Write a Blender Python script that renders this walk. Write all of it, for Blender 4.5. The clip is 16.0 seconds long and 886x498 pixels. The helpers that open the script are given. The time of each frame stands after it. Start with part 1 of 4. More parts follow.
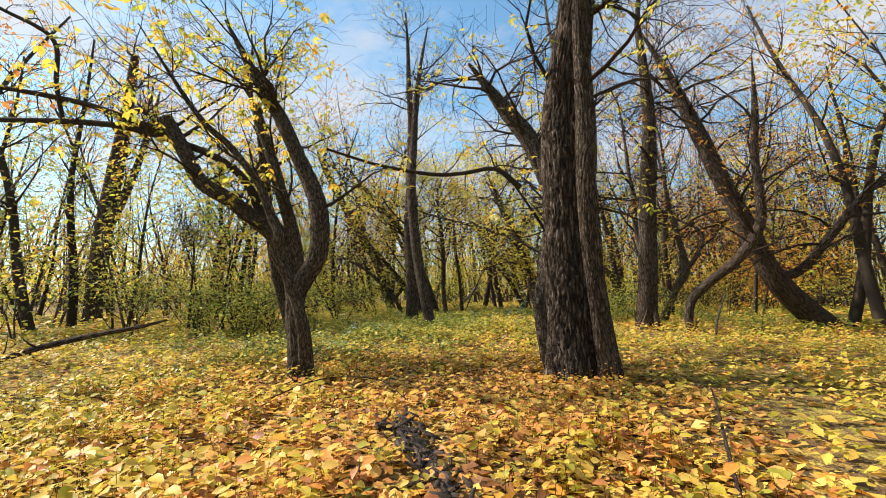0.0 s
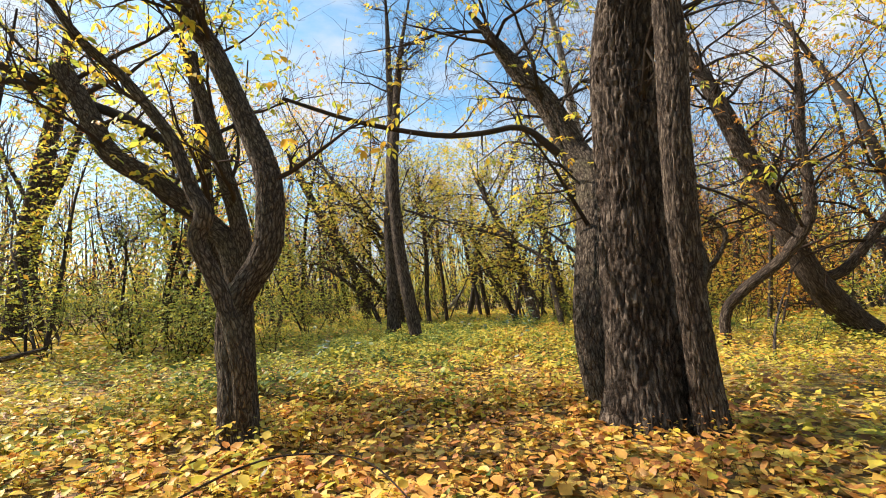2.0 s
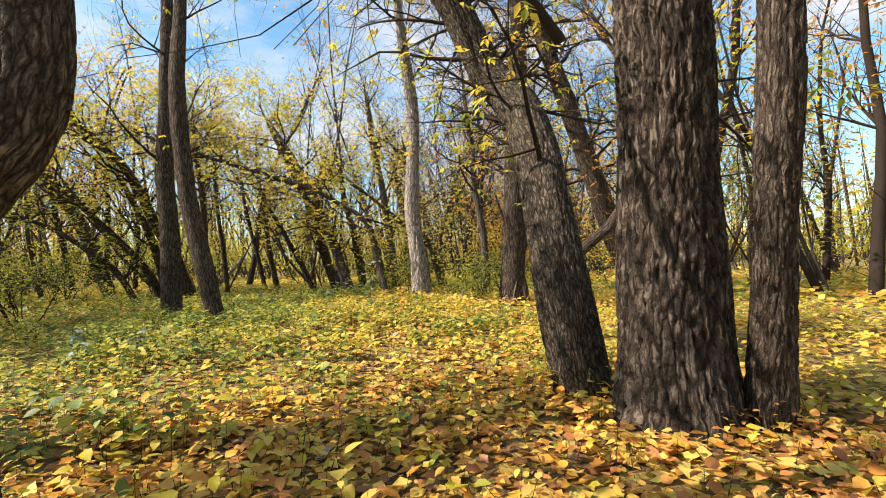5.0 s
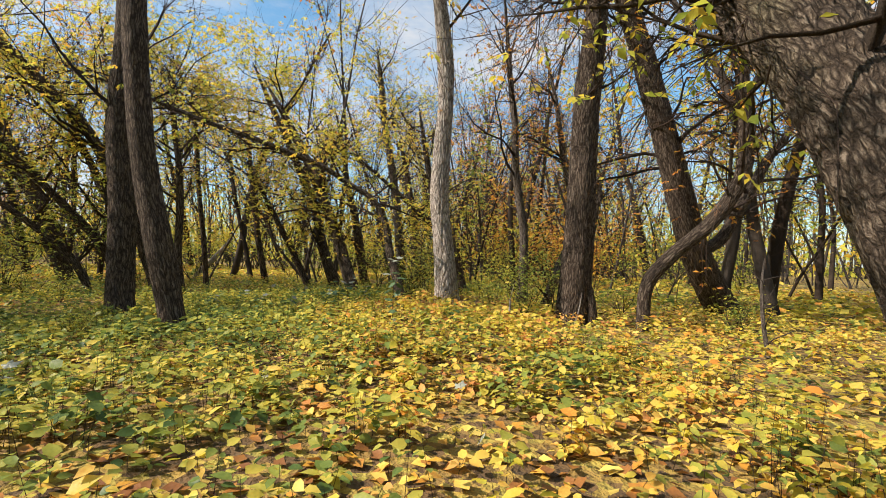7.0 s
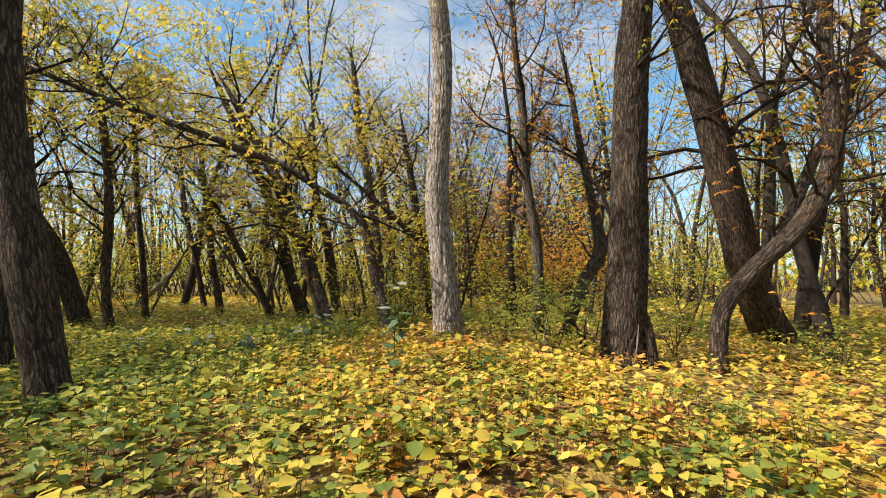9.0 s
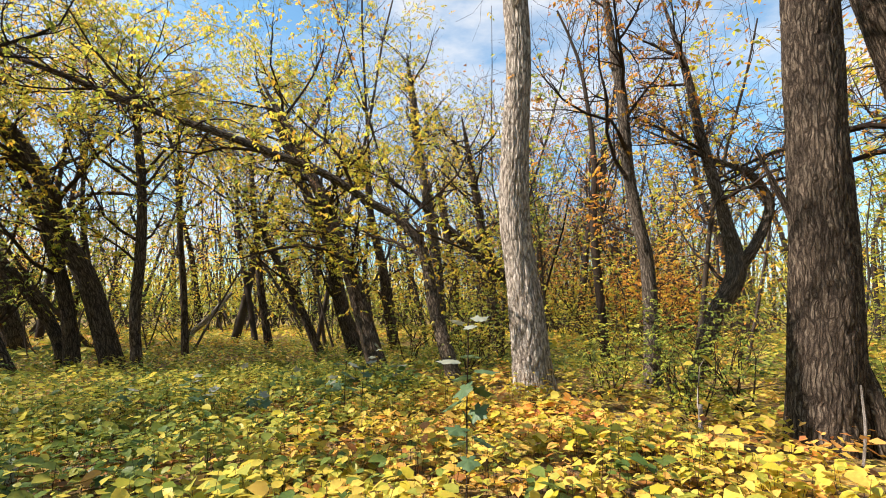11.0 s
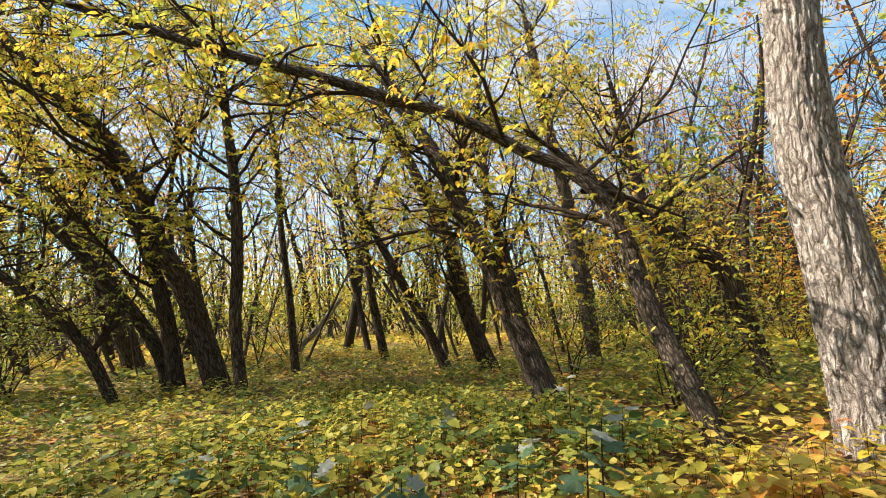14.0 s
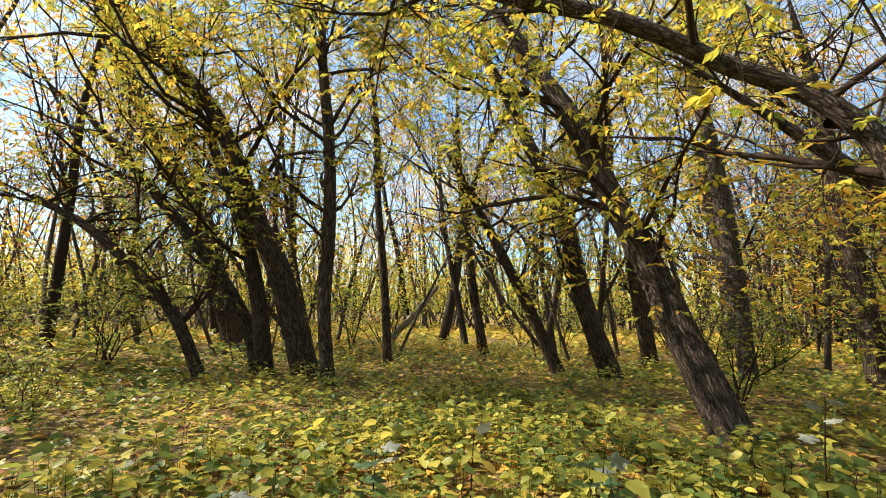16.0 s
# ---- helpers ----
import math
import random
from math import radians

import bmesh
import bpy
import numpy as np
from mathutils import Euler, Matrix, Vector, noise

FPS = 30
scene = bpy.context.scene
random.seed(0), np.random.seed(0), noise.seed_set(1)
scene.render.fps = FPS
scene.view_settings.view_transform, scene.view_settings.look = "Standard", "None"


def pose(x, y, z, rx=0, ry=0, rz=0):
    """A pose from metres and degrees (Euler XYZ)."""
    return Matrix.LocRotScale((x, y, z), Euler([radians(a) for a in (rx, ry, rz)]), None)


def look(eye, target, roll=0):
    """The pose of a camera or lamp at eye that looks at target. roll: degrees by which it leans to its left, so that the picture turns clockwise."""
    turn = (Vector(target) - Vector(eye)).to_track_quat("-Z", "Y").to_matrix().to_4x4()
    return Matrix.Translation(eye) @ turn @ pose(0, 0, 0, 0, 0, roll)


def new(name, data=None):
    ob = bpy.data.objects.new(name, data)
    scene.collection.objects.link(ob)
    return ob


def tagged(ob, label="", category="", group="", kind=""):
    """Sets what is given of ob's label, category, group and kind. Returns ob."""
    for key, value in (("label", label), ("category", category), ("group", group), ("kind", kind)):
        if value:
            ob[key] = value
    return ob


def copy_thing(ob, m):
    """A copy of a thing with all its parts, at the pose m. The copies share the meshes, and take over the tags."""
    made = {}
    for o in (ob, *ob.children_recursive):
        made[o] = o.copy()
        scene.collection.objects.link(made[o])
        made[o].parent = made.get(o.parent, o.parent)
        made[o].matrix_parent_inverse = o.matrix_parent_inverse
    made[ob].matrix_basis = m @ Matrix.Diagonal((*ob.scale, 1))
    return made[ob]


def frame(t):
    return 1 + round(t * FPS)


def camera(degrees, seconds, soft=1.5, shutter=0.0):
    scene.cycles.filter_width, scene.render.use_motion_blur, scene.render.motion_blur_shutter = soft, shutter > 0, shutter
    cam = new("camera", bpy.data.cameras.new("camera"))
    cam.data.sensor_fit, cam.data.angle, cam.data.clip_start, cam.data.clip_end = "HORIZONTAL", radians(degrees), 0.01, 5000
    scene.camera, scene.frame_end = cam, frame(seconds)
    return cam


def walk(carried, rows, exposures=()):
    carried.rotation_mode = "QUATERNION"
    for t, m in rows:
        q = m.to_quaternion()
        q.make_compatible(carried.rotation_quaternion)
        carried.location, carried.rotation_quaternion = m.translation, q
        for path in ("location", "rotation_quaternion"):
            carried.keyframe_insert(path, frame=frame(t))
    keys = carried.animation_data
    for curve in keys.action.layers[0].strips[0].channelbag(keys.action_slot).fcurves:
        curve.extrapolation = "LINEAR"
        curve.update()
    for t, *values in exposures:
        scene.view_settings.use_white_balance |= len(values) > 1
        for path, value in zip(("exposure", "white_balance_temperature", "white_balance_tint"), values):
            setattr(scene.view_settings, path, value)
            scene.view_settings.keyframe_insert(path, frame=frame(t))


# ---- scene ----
cam = camera(84.8, 16.0, 1.0)
PATH = [
    (0, (2.699, -1.002, 1.437), (2.32, 0.954, 1.606), -0.6),
    (0.5, (2.314, -0.271, 1.432), (1.891, 1.677, 1.595), -1.3),
    (1, (2.252, 0.416, 1.44), (1.96, 2.387, 1.616), -2.9),
    (1.5, (2.064, 1.03, 1.447), (1.852, 3.01, 1.629), -2.2),
    (2, (1.771, 1.541, 1.48), (1.496, 3.512, 1.675), -1.3),
    (2.5, (1.429, 1.986, 1.496), (1.065, 3.942, 1.699), -0.9),
    (3, (0.968, 2.351, 1.453), (0.496, 4.289, 1.59), -1.7),
    (3.5, (0.359, 2.866, 1.492), (-0.081, 4.811, 1.649), -2.3),
    (4, (0.02, 3.221, 1.466), (-0.133, 5.213, 1.561), -3.9),
    (4.5, (-0.116, 3.724, 1.356), (0.293, 5.681, 1.411), -3.7),
    (4.7, (-0.079, 3.903, 1.374), (0.523, 5.81, 1.422), -3.5),
    (6.8, (0.12, 7.3, 1.427), (0.911, 9.136, 1.464), 1.5),
    (7, (0.07, 7.61, 1.412), (0.776, 9.481, 1.445), 1.3),
    (7.5, (-0.06, 8.44, 1.459), (0.498, 10.359, 1.55), 0.6),
    (8, (-0.18, 9.08, 1.415), (0.452, 10.976, 1.5), -0.9),
    (8.2, (-0.13, 9.35, 1.439), (0.643, 11.193, 1.517), -1.1),
    (10.3, (1.106, 11.556, 1.433), (1.922, 13.373, 1.608), 0.9),
    (10.5, (1.113, 11.839, 1.416), (1.841, 13.691, 1.616), 0.8),
    (11, (1.071, 12.472, 1.443), (1.657, 14.368, 1.691), 0.1),
    (11.5, (1.001, 13.002, 1.438), (1.466, 14.932, 1.682), 0.0),
    (12, (0.911, 13.599, 1.44), (1.27, 15.551, 1.681), -0.4),
    (12.5, (0.737, 14.181, 1.462), (1.034, 16.147, 1.676), -3.3),
    (13, (0.618, 14.634, 1.495), (0.934, 16.6, 1.681), -2.3),
    (13.5, (0.596, 15.119, 1.471), (0.839, 17.091, 1.702), -3.0),
    (14, (0.708, 15.487, 1.501), (0.912, 17.461, 1.754), -2.4),
    (14.5, (0.724, 15.842, 1.436), (0.956, 17.819, 1.631), -1.3),
    (15, (0.639, 16.503, 1.476), (0.816, 18.479, 1.732), 0.8),
    (15.5, (0.439, 16.843, 1.435), (0.417, 18.826, 1.692), 1.8),
    (16, (0.43, 17.16, 1.412), (0.245, 19.137, 1.648), 1.3),
]
walk(cam, [(t, look(eye, target, roll)) for t, eye, target, roll in PATH],
     exposures=((0.0, 0.86), (2.0, 1.08), (4.7, 1.15), (7.0, 0.86), (8.2, 0.80), (10.3, 1.05), (12.0, 1.24), (16.0, 1.22)))

# ---------------------------------------------------------------- light
SUN_AZ, SUN_EL = 84.0, 41.0          # degrees left of straight ahead, and above the ground
SUN_STRENGTH, SKY_STRENGTH = 5.0, 0.11
sun_way = Vector((-math.sin(radians(SUN_AZ)) * math.cos(radians(SUN_EL)),
                  math.cos(radians(SUN_AZ)) * math.cos(radians(SUN_EL)), math.sin(radians(SUN_EL))))
sun = new("sun", bpy.data.lights.new("sun", "SUN"))
sun.data.energy, sun.data.angle, sun.data.color = SUN_STRENGTH, radians(0.6), (1.0, 0.865, 0.74)
sun.matrix_world = look(sun_way * 80, (0, 0, 0))

world = bpy.data.worlds.new("autumn_sky")
scene.world = world
world.use_nodes = True
wn, wl = world.node_tree.nodes, world.node_tree.links
wn.clear()
w_out, w_bg = wn.new("ShaderNodeOutputWorld"), wn.new("ShaderNodeBackground")
w_sky = wn.new("ShaderNodeTexSky")
w_sky.sky_type, w_sky.sun_disc = "NISHITA", False
w_sky.sun_elevation, w_sky.sun_rotation = radians(SUN_EL), radians(-SUN_AZ)
w_sky.air_density, w_sky.dust_density, w_sky.ozone_density = 1.0, 0.9, 2.0
w_co, w_map = wn.new("ShaderNodeTexCoord"), wn.new("ShaderNodeMapping")
w_map.inputs["Scale"].default_value = (1.0, 1.0, 2.6)
w_noise, w_ramp, w_mix = wn.new("ShaderNodeTexNoise"), wn.new("ShaderNodeValToRGB"), wn.new("ShaderNodeMixRGB")
w_noise.inputs["Scale"].default_value, w_noise.inputs["Detail"].default_value = 2.6, 7.0
w_noise.inputs["Roughness"].default_value = 0.62
w_ramp.color_ramp.elements[0].position, w_ramp.color_ramp.elements[1].position = 0.40, 0.68
w_mix.inputs["Color2"].default_value = (4.15, 4.15, 4.25, 1)
wl.new(w_co.outputs["Generated"], w_map.inputs["Vector"])
wl.new(w_map.outputs["Vector"], w_noise.inputs["Vector"])
wl.new(w_noise.outputs["Fac"], w_ramp.inputs["Fac"])
wl.new(w_ramp.outputs["Color"], w_mix.inputs["Fac"])
w_tint = wn.new("ShaderNodeMixRGB")
w_tint.blend_type, w_tint.inputs["Fac"].default_value, w_tint.inputs["Color2"].default_value = "MULTIPLY", 1.0, (0.82, 1.1, 1.08, 1)
wl.new(w_sky.outputs["Color"], w_tint.inputs["Color1"])
wl.new(w_tint.outputs["Color"], w_mix.inputs["Color1"])
wl.new(w_mix.outputs["Color"], w_bg.inputs["Color"])
w_bg.inputs["Strength"].default_value = SKY_STRENGTH
wl.new(w_bg.outputs["Background"], w_out.inputs["Surface"])


# ---------------------------------------------------------------- materials
def blank(name):
    m = bpy.data.materials.new(name)
    m.use_nodes = True
    m.node_tree.nodes.clear()
    return m, m.node_tree.nodes, m.node_tree.links


def ramp(nodes, stops, mode="LINEAR"):
    r = nodes.new("ShaderNodeValToRGB")
    r.color_ramp.interpolation = mode
    while len(r.color_ramp.elements) < len(stops):
        r.color_ramp.elements.new(0.5)
    for e, (p, c) in zip(r.color_ramp.elements, stops):
        e.position, e.color = p, (*c, 1)
    return r


def math_node(nodes, links, op, a, b):
    n = nodes.new("ShaderNodeMath")
    n.operation = op
    for i, v in enumerate((a, b)):
        if isinstance(v, (int, float)):
            n.inputs[i].default_value = v
        else:
            links.new(v, n.inputs[i])
    return n.outputs[0]


def leaf_material(name, stops, through_light=0.45, patch=0.35, patch_scale=0.5):
    """Thin leaf: colour by leaf and by patch, lets part of the light through."""
    m, n, l = blank(name)
    out, geo = n.new("ShaderNodeOutputMaterial"), n.new("ShaderNodeNewGeometry")
    big, fine = n.new("ShaderNodeTexNoise"), n.new("ShaderNodeTexNoise")
    big.inputs["Scale"].default_value, big.inputs["Detail"].default_value = patch_scale, 3
    fine.inputs["Scale"].default_value, fine.inputs["Detail"].default_value = 45, 4
    l.new(geo.outputs["Position"], big.inputs["Vector"])
    l.new(geo.outputs["Position"], fine.inputs["Vector"])
    shift = math_node(n, l, "MULTIPLY", math_node(n, l, "SUBTRACT", big.outputs["Fac"], 0.5), patch * 4)
    spot = math_node(n, l, "MULTIPLY", math_node(n, l, "SUBTRACT", fine.outputs["Fac"], 0.5), 0.35)
    fac = math_node(n, l, "ADD", math_node(n, l, "ADD", geo.outputs["Random Per Island"], shift), spot)
    col = ramp(n, stops)
    l.new(fac, col.inputs["Fac"])
    dif, tra, mix = n.new("ShaderNodeBsdfPrincipled"), n.new("ShaderNodeBsdfTranslucent"), n.new("ShaderNodeMixShader")
    dif.inputs["Roughness"].default_value = 0.48
    dif.inputs["Specular IOR Level"].default_value = 0.35
    bump = n.new("ShaderNodeBump")
    bump.inputs["Strength"].default_value, bump.inputs["Distance"].default_value = 0.35, 0.01
    l.new(fine.outputs["Fac"], bump.inputs["Height"])
    l.new(bump.outputs["Normal"], dif.inputs["Normal"])
    l.new(col.outputs["Color"], dif.inputs["Base Color"])
    l.new(col.outputs["Color"], tra.inputs["Color"])
    mix.inputs["Fac"].default_value = through_light
    l.new(dif.outputs["BSDF"], mix.inputs[1])
    l.new(tra.outputs["BSDF"], mix.inputs[2])
    l.new(mix.outputs["Shader"], out.inputs["Surface"])
    return m


def bark_material(name, dark, mid, light, grain=14.0, moss=0.0, rough=1.0, lane_by=0.12):
    """Furrowed bark: long ridges that follow the stem, broken by cross cracks, with blotches of lichen and deep relief."""
    m, n, l = blank(name)
    out, bsdf = n.new("ShaderNodeOutputMaterial"), n.new("ShaderNodeBsdfPrincipled")
    geo, att, own = n.new("ShaderNodeNewGeometry"), n.new("ShaderNodeAttribute"), n.new("ShaderNodeMix")
    att.attribute_name = "grain"
    own.data_type = "VECTOR"
    l.new(att.outputs["Alpha"], own.inputs["Factor"])
    l.new(geo.outputs["Position"], own.inputs[4])
    l.new(att.outputs["Vector"], own.inputs[5])
    along = own.outputs[1]

    def noise_at(scale, detail, vector, rough_by=0.55):
        t = n.new("ShaderNodeTexNoise")
        t.inputs["Scale"].default_value, t.inputs["Detail"].default_value, t.inputs["Roughness"].default_value = scale, detail, rough_by
        l.new(vector, t.inputs["Vector"])
        return t

    def stretched(vector, z):
        mp = n.new("ShaderNodeMapping")
        mp.inputs["Scale"].default_value = (1.0, 1.0, z)
        l.new(vector, mp.inputs["Vector"])
        return mp.outputs["Vector"]

    sway = noise_at(5.0, 3, along)
    warp = n.new("ShaderNodeVectorMath")
    warp.operation = "MULTIPLY_ADD"
    warp.inputs[1].default_value = (0.09, 0.09, 0.02)
    l.new(sway.outputs["Color"], warp.inputs[0])
    l.new(along, warp.inputs[2])
    lane = stretched(warp.outputs["Vector"], lane_by)
    ridge_noise = noise_at(grain, 4, lane, 0.6)
    ridge = math_node(n, l, "MINIMUM", math_node(n, l, "MULTIPLY", math_node(n, l, "ABSOLUTE", math_node(n, l, "SUBTRACT", ridge_noise.outputs["Fac"], 0.5), 0), 9.0), 1.0)
    vor = n.new("ShaderNodeTexVoronoi")
    vor.feature = "DISTANCE_TO_EDGE"
    vor.inputs["Scale"].default_value = grain * 0.62
    l.new(stretched(warp.outputs["Vector"], lane_by), vor.inputs["Vector"])
    edge = math_node(n, l, "MINIMUM", math_node(n, l, "MULTIPLY", vor.outputs["Distance"], 5.0), 1.0)
    fine, blot = noise_at(90, 4, geo.outputs["Position"]), noise_at(1.7, 5, geo.outputs["Position"])
    plate = math_node(n, l, "MULTIPLY", math_node(n, l, "ADD", math_node(n, l, "MULTIPLY", edge, 0.82), 0.18),
                      math_node(n, l, "ADD", math_node(n, l, "MULTIPLY", ridge, 0.55), 0.45))
    f = math_node(n, l, "ADD", math_node(n, l, "MULTIPLY", plate, 0.72), math_node(n, l, "MULTIPLY", fine.outputs["Fac"], 0.42))
    col = ramp(n, [(0.28, dark), (0.60, mid), (0.98, light)])
    l.new(f, col.inputs["Fac"])
    mixc = n.new("ShaderNodeMixRGB")
    spots = ramp(n, [(0.50, (0, 0, 0)), (0.70, (1, 1, 1))])
    l.new(blot.outputs["Fac"], spots.inputs["Fac"])
    l.new(math_node(n, l, "MULTIPLY", math_node(n, l, "MULTIPLY", spots.outputs["Color"], 0.35 + moss), plate), mixc.inputs["Fac"])
    l.new(col.outputs["Color"], mixc.inputs["Color1"])
    mixc.inputs["Color2"].default_value = (0.15, 0.145, 0.075, 1) if moss else (*light, 1)
    l.new(mixc.outputs["Color"], bsdf.inputs["Base Color"])
    bsdf.inputs["Roughness"].default_value = 0.92
    bsdf.inputs["Specular IOR Level"].default_value = 0.15
    bump = n.new("ShaderNodeBump")
    bump.inputs["Strength"].default_value, bump.inputs["Distance"].default_value = 1.0, 0.03 * rough
    l.new(f, bump.inputs["Height"])
    l.new(bump.outputs["Normal"], bsdf.inputs["Normal"])
    l.new(bsdf.outputs["BSDF"], out.inputs["Surface"])
    return m


def ground_material():
    m, n, l = blank("leaf_litter_soil")
    out, bsdf, geo = n.new("ShaderNodeOutputMaterial"), n.new("ShaderNodeBsdfPrincipled"), n.new("ShaderNodeNewGeometry")
    cell, big, fine = n.new("ShaderNodeTexVoronoi"), n.new("ShaderNodeTexNoise"), n.new("ShaderNodeTexNoise")
    cell.inputs["Scale"].default_value = 11
    big.inputs["Scale"].default_value, big.inputs["Detail"].default_value = 0.3, 4
    fine.inputs["Scale"].default_value, fine.inputs["Detail"].default_value = 30, 5
    for t in (cell, big, fine):
        l.new(geo.outputs["Position"], t.inputs["Vector"])
    sep = n.new("ShaderNodeSeparateColor")
    l.new(cell.outputs["Color"], sep.inputs["Color"])
    f = math_node(n, l, "ADD", math_node(n, l, "MULTIPLY", sep.outputs["Red"], 0.55), math_node(n, l, "MULTIPLY", big.outputs["Fac"], 0.5))
    col = ramp(n, [(0.15, (0.045, 0.028, 0.014)), (0.4, (0.13, 0.075, 0.025)), (0.62, (0.30, 0.20, 0.04)), (0.85, (0.34, 0.30, 0.05))])
    l.new(f, col.inputs["Fac"])
    l.new(col.outputs["Color"], bsdf.inputs["Base Color"])
    bsdf.inputs["Roughness"].default_value = 0.95
    bump = n.new("ShaderNodeBump")
    bump.inputs["Strength"].default_value, bump.inputs["Distance"].default_value = 0.9, 0.05
    l.new(math_node(n, l, "ADD", cell.outputs["Distance"], fine.outputs["Fac"]), bump.inputs["Height"])
    l.new(bump.outputs["Normal"], bsdf.inputs["Normal"])
    l.new(bsdf.outputs["BSDF"], out.inputs["Surface"])
    return m


BARK = bark_material("dark_furrowed_bark", (0.018, 0.013, 0.010), (0.080, 0.060, 0.045), (0.20, 0.160, 0.122), 40)
BARK_BIG = bark_material("deep_plated_bark", (0.016, 0.012, 0.009), (0.085, 0.064, 0.049), (0.23, 0.185, 0.145), 24, rough=1.6)
BARK_MOSS = bark_material("mossy_dark_bark", (0.020, 0.015, 0.011), (0.090, 0.069, 0.051), (0.22, 0.18, 0.135), 42, 0.14, lane_by=0.24)
BARK_GREY = bark_material("grey_bark", (0.03, 0.024, 0.019), (0.12, 0.098, 0.078), (0.25, 0.21, 0.175), 52)
BARK_PALE = bark_material("pale_poplar_bark", (0.12, 0.10, 0.083), (0.40, 0.35, 0.30), (0.66, 0.60, 0.54), 30, rough=1.4, lane_by=0.17)
TWIG = bark_material("twig_bark", (0.032, 0.022, 0.016), (0.095, 0.066, 0.050), (0.18, 0.135, 0.105), 50)
# grey-brown sapling bark, its colour paled to carry the haze over far stems
STEMS = bark_material("haze_paled_sapling_bark", (0.05, 0.04, 0.034), (0.16, 0.13, 0.112), (0.30, 0.255, 0.225), 40)
DEADWOOD = bark_material("bleached_dead_wood", (0.16, 0.13, 0.11), (0.36, 0.32, 0.28), (0.5, 0.46, 0.42), 30)

YGREEN, YELLOW, GOLD, ORANGE, BROWN = (0.38, 0.39, 0.06), (0.71, 0.58, 0.11), (0.72, 0.49, 0.10), (0.66, 0.28, 0.05), (0.20, 0.085, 0.03)
LEAF_YELLOW = leaf_material("yellow_seedling_leaf", [(0.0, YGREEN), (0.2, (0.58, 0.48, 0.04)), (0.5, YELLOW), (0.82, GOLD), (1.0, ORANGE)])
LEAF_GREEN = leaf_material("green_seedling_leaf", [(0.0, (0.08, 0.14, 0.035)), (0.3, (0.19, 0.25, 0.05)), (0.65, (0.41, 0.41, 0.07)), (1.0, (0.66, 0.54, 0.09))])
LEAF_LITTER = leaf_material("fallen_leaf", [(0.0, BROWN), (0.3, (0.38, 0.17, 0.04)), (0.55, (0.6, 0.32, 0.04)), (0.8, GOLD), (1.0, (0.66, 0.5, 0.12))], 0.2)
LEAF_PEACH = leaf_material("faded_orange_leaf", [(0.0, (0.68, 0.50, 0.08)), (0.35, (0.72, 0.42, 0.10)), (0.7, (0.64, 0.29, 0.08)), (1.0, (0.36, 0.14, 0.05))], 0.35)
SEED = leaf_material("dry_winged_seed", [(0.0, (0.20, 0.10, 0.05)), (1.0, (0.42, 0.22, 0.10))], 0.3)
LEAF_CROWN = leaf_material("yellow_crown_leaf", [(0.0, (0.28, 0.35, 0.05)), (0.35, (0.57, 0.54, 0.07)), (0.7, (0.74, 0.57, 0.07)), (1.0, (0.76, 0.43, 0.05))], 0.55)
LEAF_RUST = leaf_material("rusty_crown_leaf", [(0.0, (0.74, 0.50, 0.05)), (0.4, (0.74, 0.37, 0.05)), (0.75, (0.62, 0.24, 0.05)), (1.0, (0.36, 0.14, 0.05))], 0.5)
LEAF_OLIVE = leaf_material("olive_shrub_leaf", [(0.0, (0.12, 0.18, 0.04)), (0.4, (0.28, 0.34, 0.06)), (0.75, (0.50, 0.50, 0.07)), (1.0, (0.68, 0.55, 0.07))], 0.5)
LEAF_TEAL = leaf_material("grey_green_leaf", [(0.0, (0.06, 0.11, 0.05)), (0.5, (0.11, 0.18, 0.085)), (1.0, (0.22, 0.27, 0.15))], 0.3, 0.15)
LEAF_SILVER = leaf_material("silver_leaf_underside", [(0.0, (0.24, 0.27, 0.21)), (1.0, (0.42, 0.43, 0.37))], 0.3, 0.1)


# ---------------------------------------------------------------- mesh tools
def mesh_of(name, verts, tris, material, smooth=False, grain=None):
    """A triangle or quad mesh from arrays."""
    verts, tris = np.asarray(verts, np.float32), np.asarray(tris, np.int32)
    me = bpy.data.meshes.new(name)
    k = tris.shape[1]
    me.vertices.add(len(verts))
    me.vertices.foreach_set("co", verts.ravel())
    me.loops.add(tris.size)
    me.loops.foreach_set("vertex_index", tris.ravel())
    me.polygons.add(len(tris))
    me.polygons.foreach_set("loop_start", np.arange(len(tris), dtype=np.int32) * k)
    me.update(calc_edges=True)
    if smooth:
        me.polygons.foreach_set("use_smooth", np.ones(len(tris), bool))
    me.materials.append(material)
    if grain is not None:
        me.attributes.new("grain", "FLOAT_VECTOR", "POINT").data.foreach_set("vector", np.asarray(grain, np.float32).ravel())
    return me


def part(name, me, parent, label=""):
    ob = new(name, me)
    ob.parent = parent
    if label:
        ob["label"] = label
    return ob


def thing(name, at, label, category, group="", kind=""):
    ob = new(name)
    ob.location = at
    ob.empty_display_size = 0.2
    return tagged(ob, label, category, group, kind)


